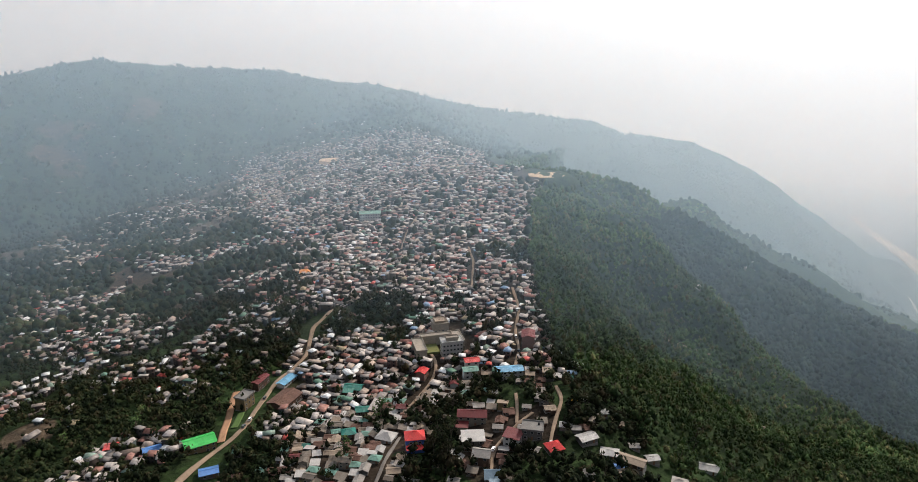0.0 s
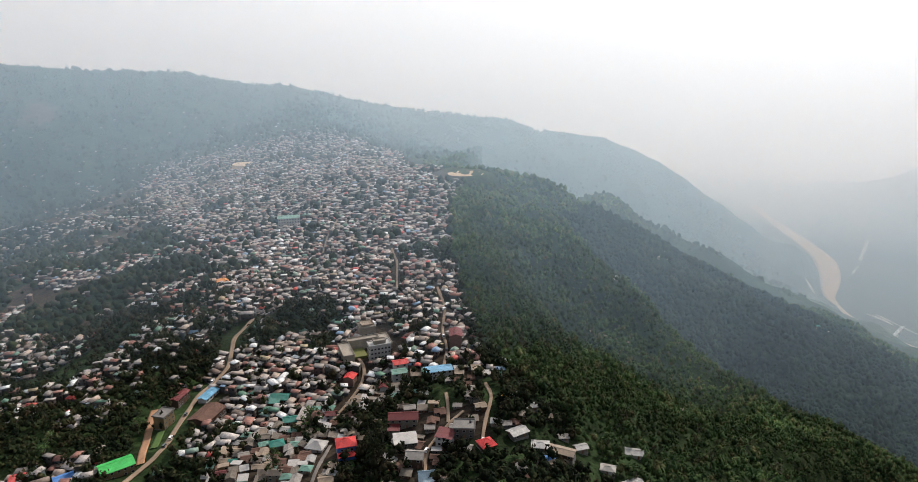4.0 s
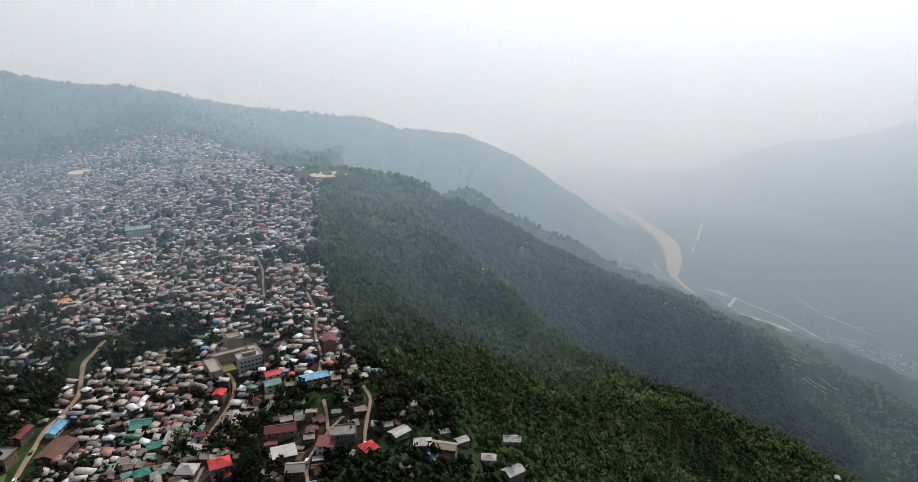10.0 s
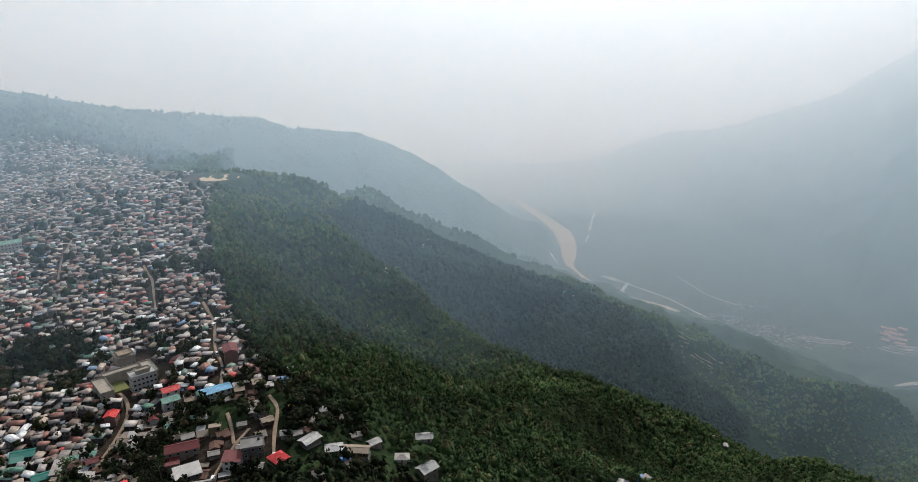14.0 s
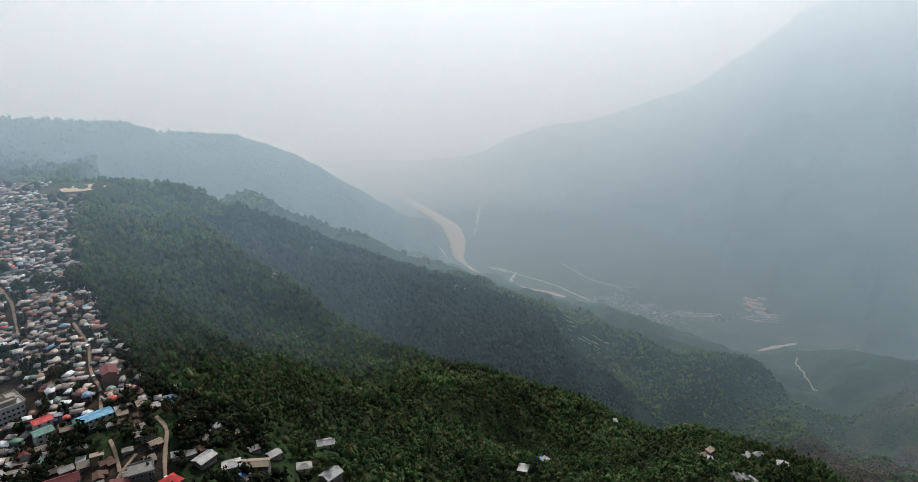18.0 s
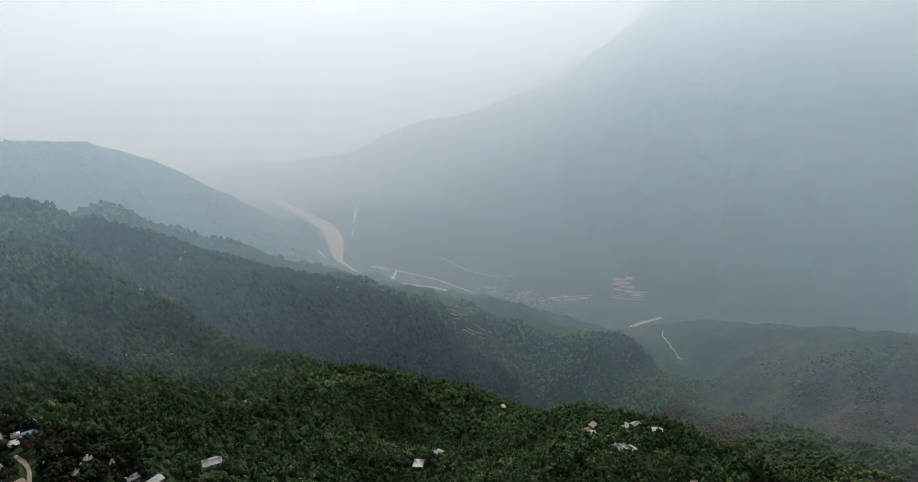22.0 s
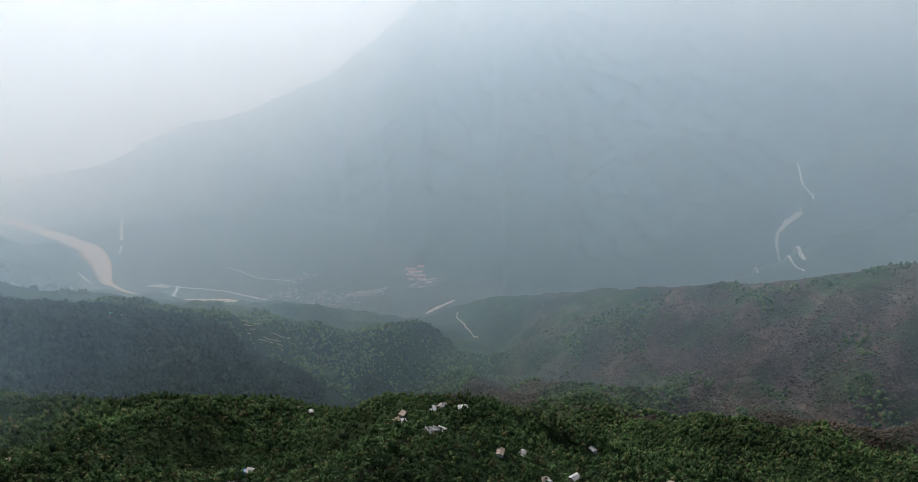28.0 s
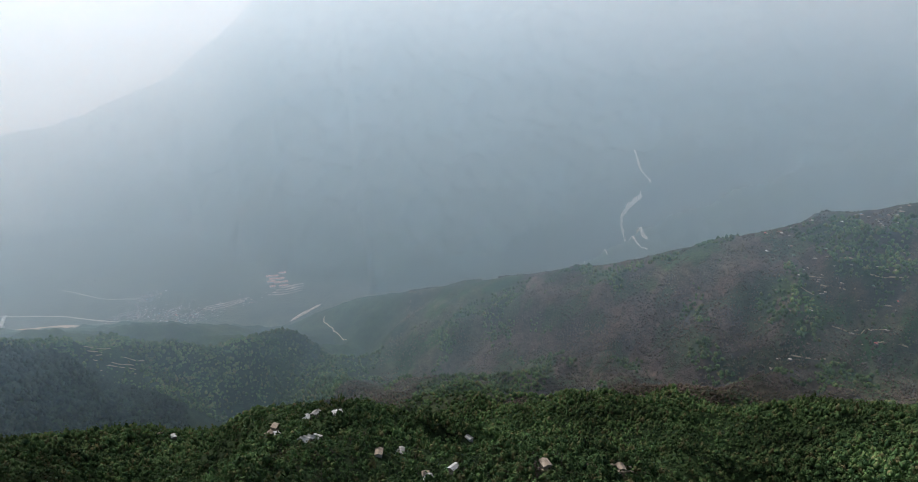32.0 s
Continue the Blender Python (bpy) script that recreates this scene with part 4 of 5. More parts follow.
def house(name, ln, wd, storeys, roof, wall_mat, roof_mat, label, category="house", pitch=0.5, step=3.2, tank=False, porch=False, group="", wing=None, high=2.8):
    """A house at the world's origin, its long side along x, standing on a plinth that reaches into the slope."""
    root = tagged(new(name), label, category, group)
    h = storeys * high
    rise = wd / 2 * pitch
    b = wd / 2
    side = [(-b, -3.5), (b, -3.5), (b, h), (-b, h)]
    if roof == "gable":
        side = [(-b, -3.5), (b, -3.5), (b, h), (0, h + rise), (-b, h)]
    if roof == "shed":
        side = [(-b, -3.5), (b, -3.5), (b, h + rise * 0.9), (-b, h)]
    n = len(side)
    part("wall", solid([(x, y, z) for x in (-ln / 2, ln / 2) for y, z in side], [tuple(range(n)), tuple(range(n, 2 * n))] + [(k, (k + 1) % n, n + (k + 1) % n, n + k) for k in range(n)]), wall_mat, root)
    bm = bmesh.new()
    box(bm, -ln / 2 - 0.15, ln / 2 + 0.15, -b - 0.15, b + 0.15, -3.6, 0.25)
    part("plinth", bm, CONCRETE, root)
    r = part("roof", roof_bm(roof, ln, wd, rise), roof_mat, root)
    r.location.z = h + 0.05
    if roof in ("gable", "hip"):
        bm = bmesh.new()
        k = ln / 2 + 0.6 if roof == "gable" else max(ln / 2 + 0.6 - (wd / 2 + 0.6) * 0.9, 0.3)
        box(bm, -k, k, -0.22, 0.22, h + rise - 0.02, h + rise + 0.12)
        part("ridge_cap", bm, roof_mat, root)
    if wing:
        wl, ww, wx_, wy_ = wing
        bm = bmesh.new()
        box(bm, wx_ - wl / 2, wx_ + wl / 2, wy_ - ww / 2, wy_ + ww / 2, -3.5, high * 0.92)
        w = part("annex", bm, wall_mat, root)
        q = part("annex_roof", roof_bm("shed", wl, ww, 0.7, 0.4), roof_mat, w)
        q.location = (wx_, wy_, high * 0.95)
    n = max(1, int(ln / step))
    for k in range(storeys):
        for j in range(n):
            x = -ln / 2 + (j + 0.5) * ln / n
            if k == 0 and j == n // 2:
                piece("door", DOOR, root, pose(x, -wd / 2 - 0.1, 0.25))
            else:
                piece("window", WINDOW, root, pose(x, -wd / 2 - 0.02, k * high + 0.95))
            if j % 2 == 0:
                piece("window", WINDOW, root, pose(x, wd / 2 + 0.02, k * high + 0.95, 0, 0, 180))
        piece("window", WINDOW, root, pose(ln / 2 + 0.02, 0, k * high + 0.95, 0, 0, 90))
    if tank:
        bm = bmesh.new()
        bmesh.ops.create_cone(bm, cap_ends=True, segments=14, radius1=0.6, radius2=0.6, depth=1.0, matrix=Matrix.Translation((0, 0, 0.5)))
        bmesh.ops.create_cone(bm, cap_ends=True, segments=14, radius1=0.6, radius2=0.22, depth=0.25, matrix=Matrix.Translation((0, 0, 1.12)))
        t = part("water_tank", bm, TANK_BLACK, root, "black plastic water tank")
        t.location = (ln * 0.3, wd * 0.2, h + 0.3)
    if porch:
        bm = bmesh.new()
        box(bm, -ln / 2, ln / 2, -wd / 2 - 1.4, -wd / 2 - 0.12, high - 0.1, high + 0.06)
        p = part("balcony", bm, CONCRETE, root, "grey concrete balcony")
        bm = bmesh.new()
        box(bm, -ln / 2, ln / 2, -wd / 2 - 1.4, -wd / 2 - 1.32, high + 0.95, high + 1.02)
        m = int(ln / 0.8)
        for k in range(m + 1):
            x = -ln / 2 + 0.04 + k * (ln - 0.08) / m
            box(bm, x - 0.03, x + 0.03, -wd / 2 - 1.39, -wd / 2 - 1.33, high + 0.06, high + 0.96)
        part("railing", bm, FRAME_WHITE, p)
    return root


def settle(x, y, turn):
    """The pose of a thing on the ground there."""
    return pose(x, y, float(land(np.array([x]), np.array([y]))[0]), 0, 0, turn)


ZINC = corrugated("zinc_sheets", (0.30, 0.275, 0.245), 0.55, 0.2)
PALE_ZINC = corrugated("pale_zinc_sheets", (0.40, 0.385, 0.36), 0.5, 0.2, 0.15)
DULL_ZINC = corrugated("weathered_zinc_sheets", (0.17, 0.145, 0.115), 0.6, 0.2, 0.6)
RUSTY = corrugated("rusted_sheets", (0.13, 0.07, 0.05), 0.75, 0.1, 0.8)
MAROON = corrugated("maroon_sheets", (0.15, 0.026, 0.026), 0.5, 0.0, 0.15)
RED = corrugated("red_sheets", (0.62, 0.05, 0.045), 0.45, 0.0, 0.05)
GREEN = corrugated("bright_green_sheets", (0.045, 0.48, 0.085), 0.45, 0.0, 0.03)
TEAL = corrugated("teal_sheets", (0.015, 0.17, 0.13), 0.45, 0.0, 0.1)
BLUE = corrugated("blue_sheets", (0.08, 0.22, 0.52), 0.45, 0.0, 0.1)
SKY_BLUE = corrugated("sky_blue_sheets", (0.16, 0.38, 0.55), 0.45, 0.0, 0.15)
MINT = corrugated("mint_sheets", (0.14, 0.28, 0.22), 0.5, 0.0, 0.15)
ORANGE = corrugated("orange_sheets", (0.70, 0.26, 0.04), 0.5, 0.0, 0.05)
TAN = corrugated("tan_sheets", (0.30, 0.235, 0.17), 0.7, 0.0, 0.4)
CREAM = plain("cream_plaster", (0.19, 0.165, 0.13), 0.85, grain=0.7)
WHITE = plain("white_plaster", (0.42, 0.405, 0.38), 0.85, grain=0.7)
GREYISH = plain("grey_plaster", (0.105, 0.10, 0.092), 0.9, grain=0.7, amount=0.25)
BROWN_WALL = plain("timber_and_brick_walls", (0.08, 0.05, 0.035), 0.9, grain=0.5, amount=0.25)
OCHRE = plain("ochre_plaster", (0.17, 0.125, 0.065), 0.85, grain=0.7)
PINK_WALL = plain("pink_plaster", (0.19, 0.105, 0.085), 0.85, grain=0.7)
BLUE_WALL = plain("blue_painted_walls", (0.06, 0.14, 0.42), 0.7, grain=0.7)

# models of small town houses; each is then set down again and again
r_ = random.Random(4)
G = "small houses of the ridge town"
MODELS = [
    house("house", 6.0, 4.5, 1, "gable", GREYISH, ZINC, "small grey house with a corrugated zinc roof", group=G, high=2.2, step=2.6),
    house("house", 6.8, 4.8, 2, "gable", CREAM, DULL_ZINC, "two-storey cream house with a weathered tin roof", group=G, high=2.2, step=2.6),
    house("house", 5.6, 4.8, 2, "flat", GREYISH, CONCRETE, "grey concrete house with a flat parapet roof", group=G, high=2.2, step=2.6, tank=True),
    house("house", 5.2, 4.2, 1, "shed", BROWN_WALL, DULL_ZINC, "brown hut with a sloping weathered tin roof", group=G, high=2.2, step=2.6),
    house("house", 7.2, 5.2, 2, "hip", WHITE, PALE_ZINC, "white house with a pale hipped tin roof", group=G, high=2.2, step=2.6, porch=True),
    house("house", 5.8, 4.3, 1, "gable", BROWN_WALL, RUSTY, "brown timber house with a rusted roof", group=G, high=2.2, step=2.6, wing=(3.2, 2.2, 1.4, -3.1)),
    house("house", 6.4, 4.8, 2, "gable", PINK_WALL, ZINC, "pink two-storey house with a zinc roof", group=G, high=2.2, step=2.6, porch=True),
    house("house", 5.9, 5.1, 3, "flat", CREAM, CONCRETE, "three-storey cream concrete house with a flat roof", group=G, high=2.2, step=2.6, tank=True),
    house("house", 5.6, 4.4, 1, "gable", CREAM, PALE_ZINC, "low cream house with a bright tin roof", group=G, high=2.2, step=2.6),
    house("house", 5.4, 4.2, 1, "hip", GREYISH, TEAL, "grey house with a teal hipped roof", group=G, high=2.2, step=2.6),
    house("house", 6.2, 4.6, 2, "gable", WHITE, MAROON, "white house with a maroon tin roof", group=G, high=2.2, step=2.6),
    house("house", 4.8, 4.0, 1, "shed", GREYISH, PALE_ZINC, "small grey shed with a pale tin roof", group=G, high=2.2, step=2.6),
    house("house", 6.6, 4.5, 1, "gable", BROWN_WALL, TAN, "brown house with a tan patched roof", group=G, high=2.2, step=2.6, wing=(3, 2.2, -1.4, 3.1)),
    house("house", 6.1, 4.6, 2, "gable", GREYISH, DULL_ZINC, "grey two-storey house with a rust-streaked roof", group=G, high=2.2, step=2.6, wing=(3.2, 2.2, 0.8, -3.2)),
    house("house", 5.6, 4.3, 1, "hip", CREAM, MINT, "cream house with a faded mint green roof", group=G, high=2.2, step=2.6),
    house("house", 5.3, 4.3, 2, "shed", OCHRE, TAN, "ochre two-storey house with a tan sloping roof", group=G, high=2.2, step=2.6),
]
USES = [0, 0, 0, 0, 1, 3, 3, 3, 3, 5, 5, 5, 8, 8, 9, 10, 11, 11, 11, 12, 12, 12, 13, 14, 15]
for k, i in enumerate(near_lots):
    x, y = float(hx[i]), float(hy[i])
    turn = math.degrees(0.5 * float(fbm(np.array([x]), np.array([y]), 150, 95)[0])) + r_.choice((0, 0, 90, 180)) + r_.gauss(0, 9)
    if k < len(MODELS):
        MODELS[k].matrix_basis = settle(x, y, turn)
    else:
        ob = copy_thing(MODELS[r_.choice(USES)], settle(x, y, turn))
        ob.scale = [r_.uniform(0.72, 0.98)] * 3


def set_down(ob, x, y, turn):
    ob.matrix_basis = settle(x, y, turn)
    return ob


# larger buildings and landmarks
set_down(house("school_hall", 16, 10, 2, "gable", OCHRE, GREEN, "long ochre hall with a bright green tin roof", "hall", 0.42), -145, 325, 32)
set_down(house("workshop", 9, 6, 1, "gable", GREYISH, BLUE, "low workshop with a blue tin roof beside the road", "workshop", 0.35), -131, 300, 22)
set_down(house("warehouse", 19, 13, 1, "gable", BROWN_WALL, RUSTY, "broad warehouse with a dark rust-brown roof", "warehouse", 0.3, high=4.0), -110, 375, 68)
set_down(house("market_hall", 14, 6, 1, "gable", WHITE, SKY_BLUE, "narrow market hall with a pale blue and white roof", "hall", 0.3), -115, 401, 68)
set_down(house("villa", 9.5, 8, 2, "hip", BLUE_WALL, RED, "blue-walled villa with a bright red hipped roof", "house", 0.6, wing=(9, 3.5, 0, -5.6), high=3.5), -23, 302, 8)
set_down(house("cottage", 9, 8, 1, "hip", WHITE, PALE_ZINC, "white cottage with a pale hipped tin roof", "house", 0.55), -39, 313, -20)
set_down(house("mission_house", 15, 7, 2, "gable", CREAM, MAROON, "long cream house with a dark maroon roof", "house", 0.6, wing=(6, 6, -5, -6)), 7, 317, -4)
set_down(house("terrace_house", 11, 8, 2, "shed", GREYISH, PALE_ZINC, "grey terrace house with broad pale roof sheets", "house", 0.25), 7, 297, 3)
set_down(house("gabled_house", 8, 7, 2, "gable", BROWN_WALL, ZINC, "dark timber house with a silver gabled roof", "house", 0.6), 11, 281, -12)
set_down(house("blue_grey_cottage", 8, 7, 1, "gable", GREYISH, corrugated("slate_blue_sheets", (0.25, 0.34, 0.40), 0.5, 0.1, 0.1), "cottage with a steep slate-blue cross-gabled roof", "house", 0.8, wing=(4, 3, 0, -4.8)), 16, 266, 0)
set_down(house("concrete_block", 10, 8, 2, "flat", GREYISH, CONCRETE, "grey concrete house with an open flat roof terrace", "house", tank=True), 37, 295, -10)
set_down(house("round_house", 8, 7, 2, "shed", WHITE, MAROON, "white house with a small maroon sloping roof", "house", 0.3), 27, 292, -25)
set_down(house("red_tent_house", 7, 7, 1, "hip", BROWN_WALL, RED, "brown house with a bright red pyramid roof", "house", 0.75), 46, 281, 20)
set_down(house("teal_house", 11, 7, 1, "gable", BROWN_WALL, TEAL, "brown house with a teal green roof", "house", 0.45, wing=(6, 4, -2, -5.2)), -67, 380, -8)
set_down(house("green_house", 8, 6, 1, "gable", CREAM, TEAL, "cream house with a faded green roof", "house"), -57, 351, 5)
set_down(house("teal_cottage", 7, 6, 1, "hip", CREAM, TEAL, "small cottage with a teal roof", "house"), -61, 323, 15)
set_down(house("long_blue_hall", 16, 7, 2, "gable", WHITE, SKY_BLUE, "white hall with a long sky-blue roof on the ridge street", "hall", 0.35), 30, 363, 8)
set_down(house("maroon_house", 11, 8, 3, "gable", PINK_WALL, MAROON, "tall pink house with a maroon roof", "house", 0.35), 46, 407, 84)
set_down(house("orange_house", 9, 6, 2, "gable", WHITE, RED, "white house with a red gabled roof", "house", 0.45), 8, 391, 12)
set_down(house("mint_house", 9, 6, 2, "gable", WHITE, MINT, "white house with a mint green roof", "house", 0.35), 7, 379, 10)
set_down(house("pink_house", 7, 6, 2, "gable", PINK_WALL, RED, "pink house with a red roof", "house", 0.4), -24, 392, 70)
set_down(house("orange_pavilion", 10, 9, 1, "hip", CREAM, ORANGE, "pavilion with a bright orange hipped roof among trees", "pavilion", 0.6), -151, 621, 10)
set_down(house("assembly_hall", 26, 14, 3, "gable", WHITE, MINT, "large pale hall with a broad light green roof", "hall", 0.3, high=3.4), -113, 826, 8)
set_down(house("long_shed", 15, 6, 1, "gable", BROWN_WALL, TAN, "long shed with a tan weathered roof", "shed", 0.35), 83, 281, -32)
set_down(house("white_shed", 9, 6, 1, "gable", GREYISH, PALE_ZINC, "grey shed with a patched white tin roof", "shed", 0.35), 63, 288, 25)
set_down(house("white_cottage", 8, 6, 1, "hip", GREYISH, PALE_ZINC, "cottage with a pale hipped tin roof", "house", 0.4), 73, 281, -15)
set_down(house("blue_shed", 5, 4, 1, "shed", GREYISH, BLUE, "tiny shed under a bright blue sheet", "shed", 0.3), 76, 271, -10)
set_down(house("yellow_hut", 4, 3, 1, "shed", OCHRE, plain("yellow_sheets", (0.65, 0.42, 0.05)), "small hut with a yellow roof", "hut", 0.3), 60, 314, 0)
set_down(house("blue_roof_house", 9, 6, 1, "gable", GREYISH, BLUE, "grey house with a blue and white tin roof", "house", 0.4), -171, 323, 30)
set_down(house("red_roof_house", 8, 6, 1, "hip", GREYISH, RED, "grey house with a red hipped roof", "house", 0.5), -200, 335, 15)
set_down(house("roadside_block", 10, 7, 3, "flat", OCHRE, CONCRETE, "three-storey ochre concrete block by the road", "building"), -134, 372, 70)
set_down(house("red_row_house", 13, 5, 2, "gable", BROWN_WALL, MAROON, "row of roadside houses with maroon roofs", "house", 0.4), -132, 399, 72)
set_down(house("long_grey_roof", 13, 4, 1, "shed", GREYISH, ZINC, "long narrow shelter with a grey sheet roof", "shed", 0.2), -50, 354, 80)
FARM = "farmhouses in the woods"
SHEETS = {"pale": PALE_ZINC, "blue": BLUE, "zinc": ZINC, "tan": TAN, "teal": TEAL}
for n, (x, y, turn, ln, wd, kind, sheet, text) in enumerate(FARMS):
    set_down(house("farmhouse", ln * 0.85, wd * 0.85, 1 + (n % 4 == 0), kind, WHITE if n % 2 else CREAM, SHEETS[sheet], text, "farmhouse", 0.45, 4.5, group=FARM), x, y, turn)


# the walled monastery on the ridge: a white block, a square pavilion and a U of terraces round a green court
def monastery():
    root = tagged(new("monastery"), "white flat-roofed monastery with a courtyard and square pavilion", "monastery")
    z0 = float(land(np.array([-8.0]), np.array([428.0]))[0])
    root.location = (-8, 428, z0)
    root.rotation_euler = (0, 0, radians(14))
    stone = plain("pale_terrace_stone", (0.27, 0.235, 0.19), 0.9, grain=0.8, amount=0.25)

    def block(name, x0, x1, y0, y1, h, mat, label=""):
        bm = bmesh.new()
        box(bm, x0, x1, y0, y1, -5, h)
        box(bm, x0 - 0.35, x1 + 0.35, y0 - 0.35, y1 + 0.35, h, h + 0.35)
        for a, b, c, d in ((x0 - 0.35, x1 + 0.35, y0 - 0.35, y0), (x0 - 0.35, x1 + 0.35, y1, y1 + 0.35), (x0 - 0.35, x0, y0, y1), (x1, x1 + 0.35, y0, y1)):
            box(bm, a, b, c, d, h + 0.35, h + 1.1)
        return part(name, bm, mat, root, label)

    main = block("main_block", -6.5, 8, -13, -5, 10, WHITE, "white three-storey block with rows of small windows")
    for k in range(6):
        for j in range(3):
            piece("window", WINDOW, main, pose(-5.2 + k * 2.4, -13.03, 1.2 + 3 * j))
    for k in range(3):
        for j in range(3):
            piece("window", WINDOW, main, pose(-6.53, -11.8 + k * 2.6, 1.2 + 3 * j, 0, 0, -90))
    top = block("roof_house", -3, 5, -11, -7, 12.2, stone)
    block("east_wing", 5, 11, -5, 12, 6.5, stone, "pale stone wing with a flat terrace")
    block("west_wing", -24, -17, -12, 8, 5.5, stone, "pale stone wing with a flat terrace")
    block("north_wing", -17, 5, 8, 13, 6, stone)
    pav = block("pavilion", -5, 6, 22, 33, 8, stone, "square pavilion with a stepped tan roof")
    bm = roof_bm("flat", 7.5, 7.5, 0)
    bmesh.ops.translate(bm, verts=bm.verts, vec=(0.5, 27.5, 9.6))
    part("upper_roof", bm, TAN, pav)
    for k in range(4):
        piece("window", WINDOW, pav, pose(-3.5 + k * 2.6, 21.97, 2.5))
    bm = bmesh.new()
    box(bm, -17, -6.6, -5, 8, -4, 0.6)
    part("court", bm, plain("court_grass", (0.14, 0.15, 0.05), 0.95), root, "dry green lawn of the courtyard")
    return root


monastery()


# ---------------------------------------------------------------- lanes, field, river banks and works
EARTH = plain("packed_earth_road", (0.26, 0.19, 0.13), 0.95, grain=1.5, amount=0.2)
ASPHALT = plain("worn_grey_road", (0.18, 0.16, 0.138), 0.9, grain=1.5, amount=0.2)
for name, line in LANES.items():
    ribbon(name, line, (lambda u, p: 3.4 + 0.9 * fbm(p[:, 0], p[:, 1], 14, 25, 2)) if name == "main_road" else (lambda u, p: 2.0 + 0.9 * fbm(p[:, 0], p[:, 1], 11, 27, 2)), ASPHALT if name == "lower_lane" else EARTH, 0.7, "narrow worn road between houses and trees", "road", step=4.0)
ribbon("earth_bank", [(-135, 330), (-143, 372), (-146, 392)], 4.5, plain("orange_earth", (0.36, 0.205, 0.115), 0.95, grain=1.5, amount=0.25), 0.6, "bare orange earth cutting above the road", "earth bank", step=4.0)


def disc(name, cx, cy, rx, ry, z, material, label, category, seed=1, rim=1.5):
    """A flat, slightly uneven plot with a low rounded rim."""
    bm = bmesh.new()
    ring, low = [], []
    r = random.Random(seed)
    for k in range(40):
        a = k / 40 * 2 * math.pi
        q = 1 + r.uniform(-0.05, 0.05)
        ring.append(bm.verts.new((cx + rx * q * math.cos(a), cy + ry * q * math.sin(a), z)))
        low.append(bm.verts.new((cx + rx * q * 1.03 * math.cos(a), cy + ry * q * 1.03 * math.sin(a), z - rim)))
    bm.faces.new(ring)
    for k in range(40):
        bm.faces.new((ring[k], low[k], low[(k + 1) % 40], ring[(k + 1) % 40]))
    bmesh.ops.recalc_face_normals(bm, faces=bm.faces)
    return tagged(part(name, bm, material), label, category, kind="structure")


SAND = plain("bare_sand", (0.52, 0.40, 0.27), 0.95, grain=3.0, amount=0.15)
disc("playing_field", FIELD[0], FIELD[1], 27, 20, FIELD[2] + 0.5, SAND, "bare sandy playing field on the ridge end", "playing field")
fz = float(land(np.array([-263.0]), np.array([1404.0]))[0])
disc("school_ground", -263, 1404, 32, 24, fz + 6, SAND, "pale sandy sports ground among houses", "playing field", 2, 14)

PALE_ROAD = plain("pale_valley_road", (0.55, 0.47, 0.38), 0.9, grain=4, amount=0.1)
ribbon("valley_road", [(1713, 1981), (1737, 1799), (1770, 1671), (1758, 1497), (1775, 1390)], lambda u, p: 5 + 6 * fbm(p[:, 0], p[:, 1], 45, 34, 2), PALE_ROAD, 4, "pale road along the river bank", "road", step=15)
ribbon("village_road", [(1952, 1840), (1933, 1740), (1907, 1638), (1931, 1508)], lambda u, p: 2.6 + 2.4 * fbm(p[:, 0], p[:, 1], 40, 36, 2), PALE_ROAD, 4, "thin pale road above the village", "road", step=15)
ribbon("gravel_bank", [(1628, 2262), (1636, 2235), (1640, 2205)], lambda u, p: 12 * np.sin(3.14 * u) + 2, PALE_ROAD, 3, "pale gravel bank beside the river", "gravel bank", step=8)
ribbon("sand_spit", [(1690, 1990), (1705, 1940), (1712, 1890)], lambda u, p: 14 * np.sin(3.14 * u) + 2, PALE_ROAD, 4, "pale sand spit at the river bend", "sand bank", step=8)
ribbon("landslide", [(2289, 2769), (2200, 2675), (2137, 2606), (2060, 2520)], lambda u, p: 4 + 14 * np.abs(np.sin(u * 8)), PALE_ROAD, 4, "pale landslide scar on the wooded slope", "landslide", step=12)
ribbon("lower_landslide", [(2000, 2450), (1960, 2415), (1919, 2374)], lambda u, p: 3 + 9 * np.abs(np.sin(u * 6)), PALE_ROAD, 4, "small pale landslide scar near the river", "landslide", step=12)
ribbon("side_stream", [(1874, 918), (1918, 903), (1972, 877), (2006, 862)], lambda u, p: 3 + 13 * np.sin(3.14 * u) + 9 * fbm(p[:, 0], p[:, 1], 22, 33, 2), PALE_ROAD, 5, "pale sandy stream bed in a bend", "stream", step=10)
ribbon("gully_stream", [(1637, 697), (1612, 690), (1594, 670), (1568, 655), (1556, 636), (1545, 640), (1530, 618), (1509, 600), (1470, 570)], lambda u, p: 0.8 + 3.6 * np.abs(fbm(p[:, 0], p[:, 1], 16, 31, 2)), PALE_ROAD, 6, "thin white stream in a gully", "stream", step=6)
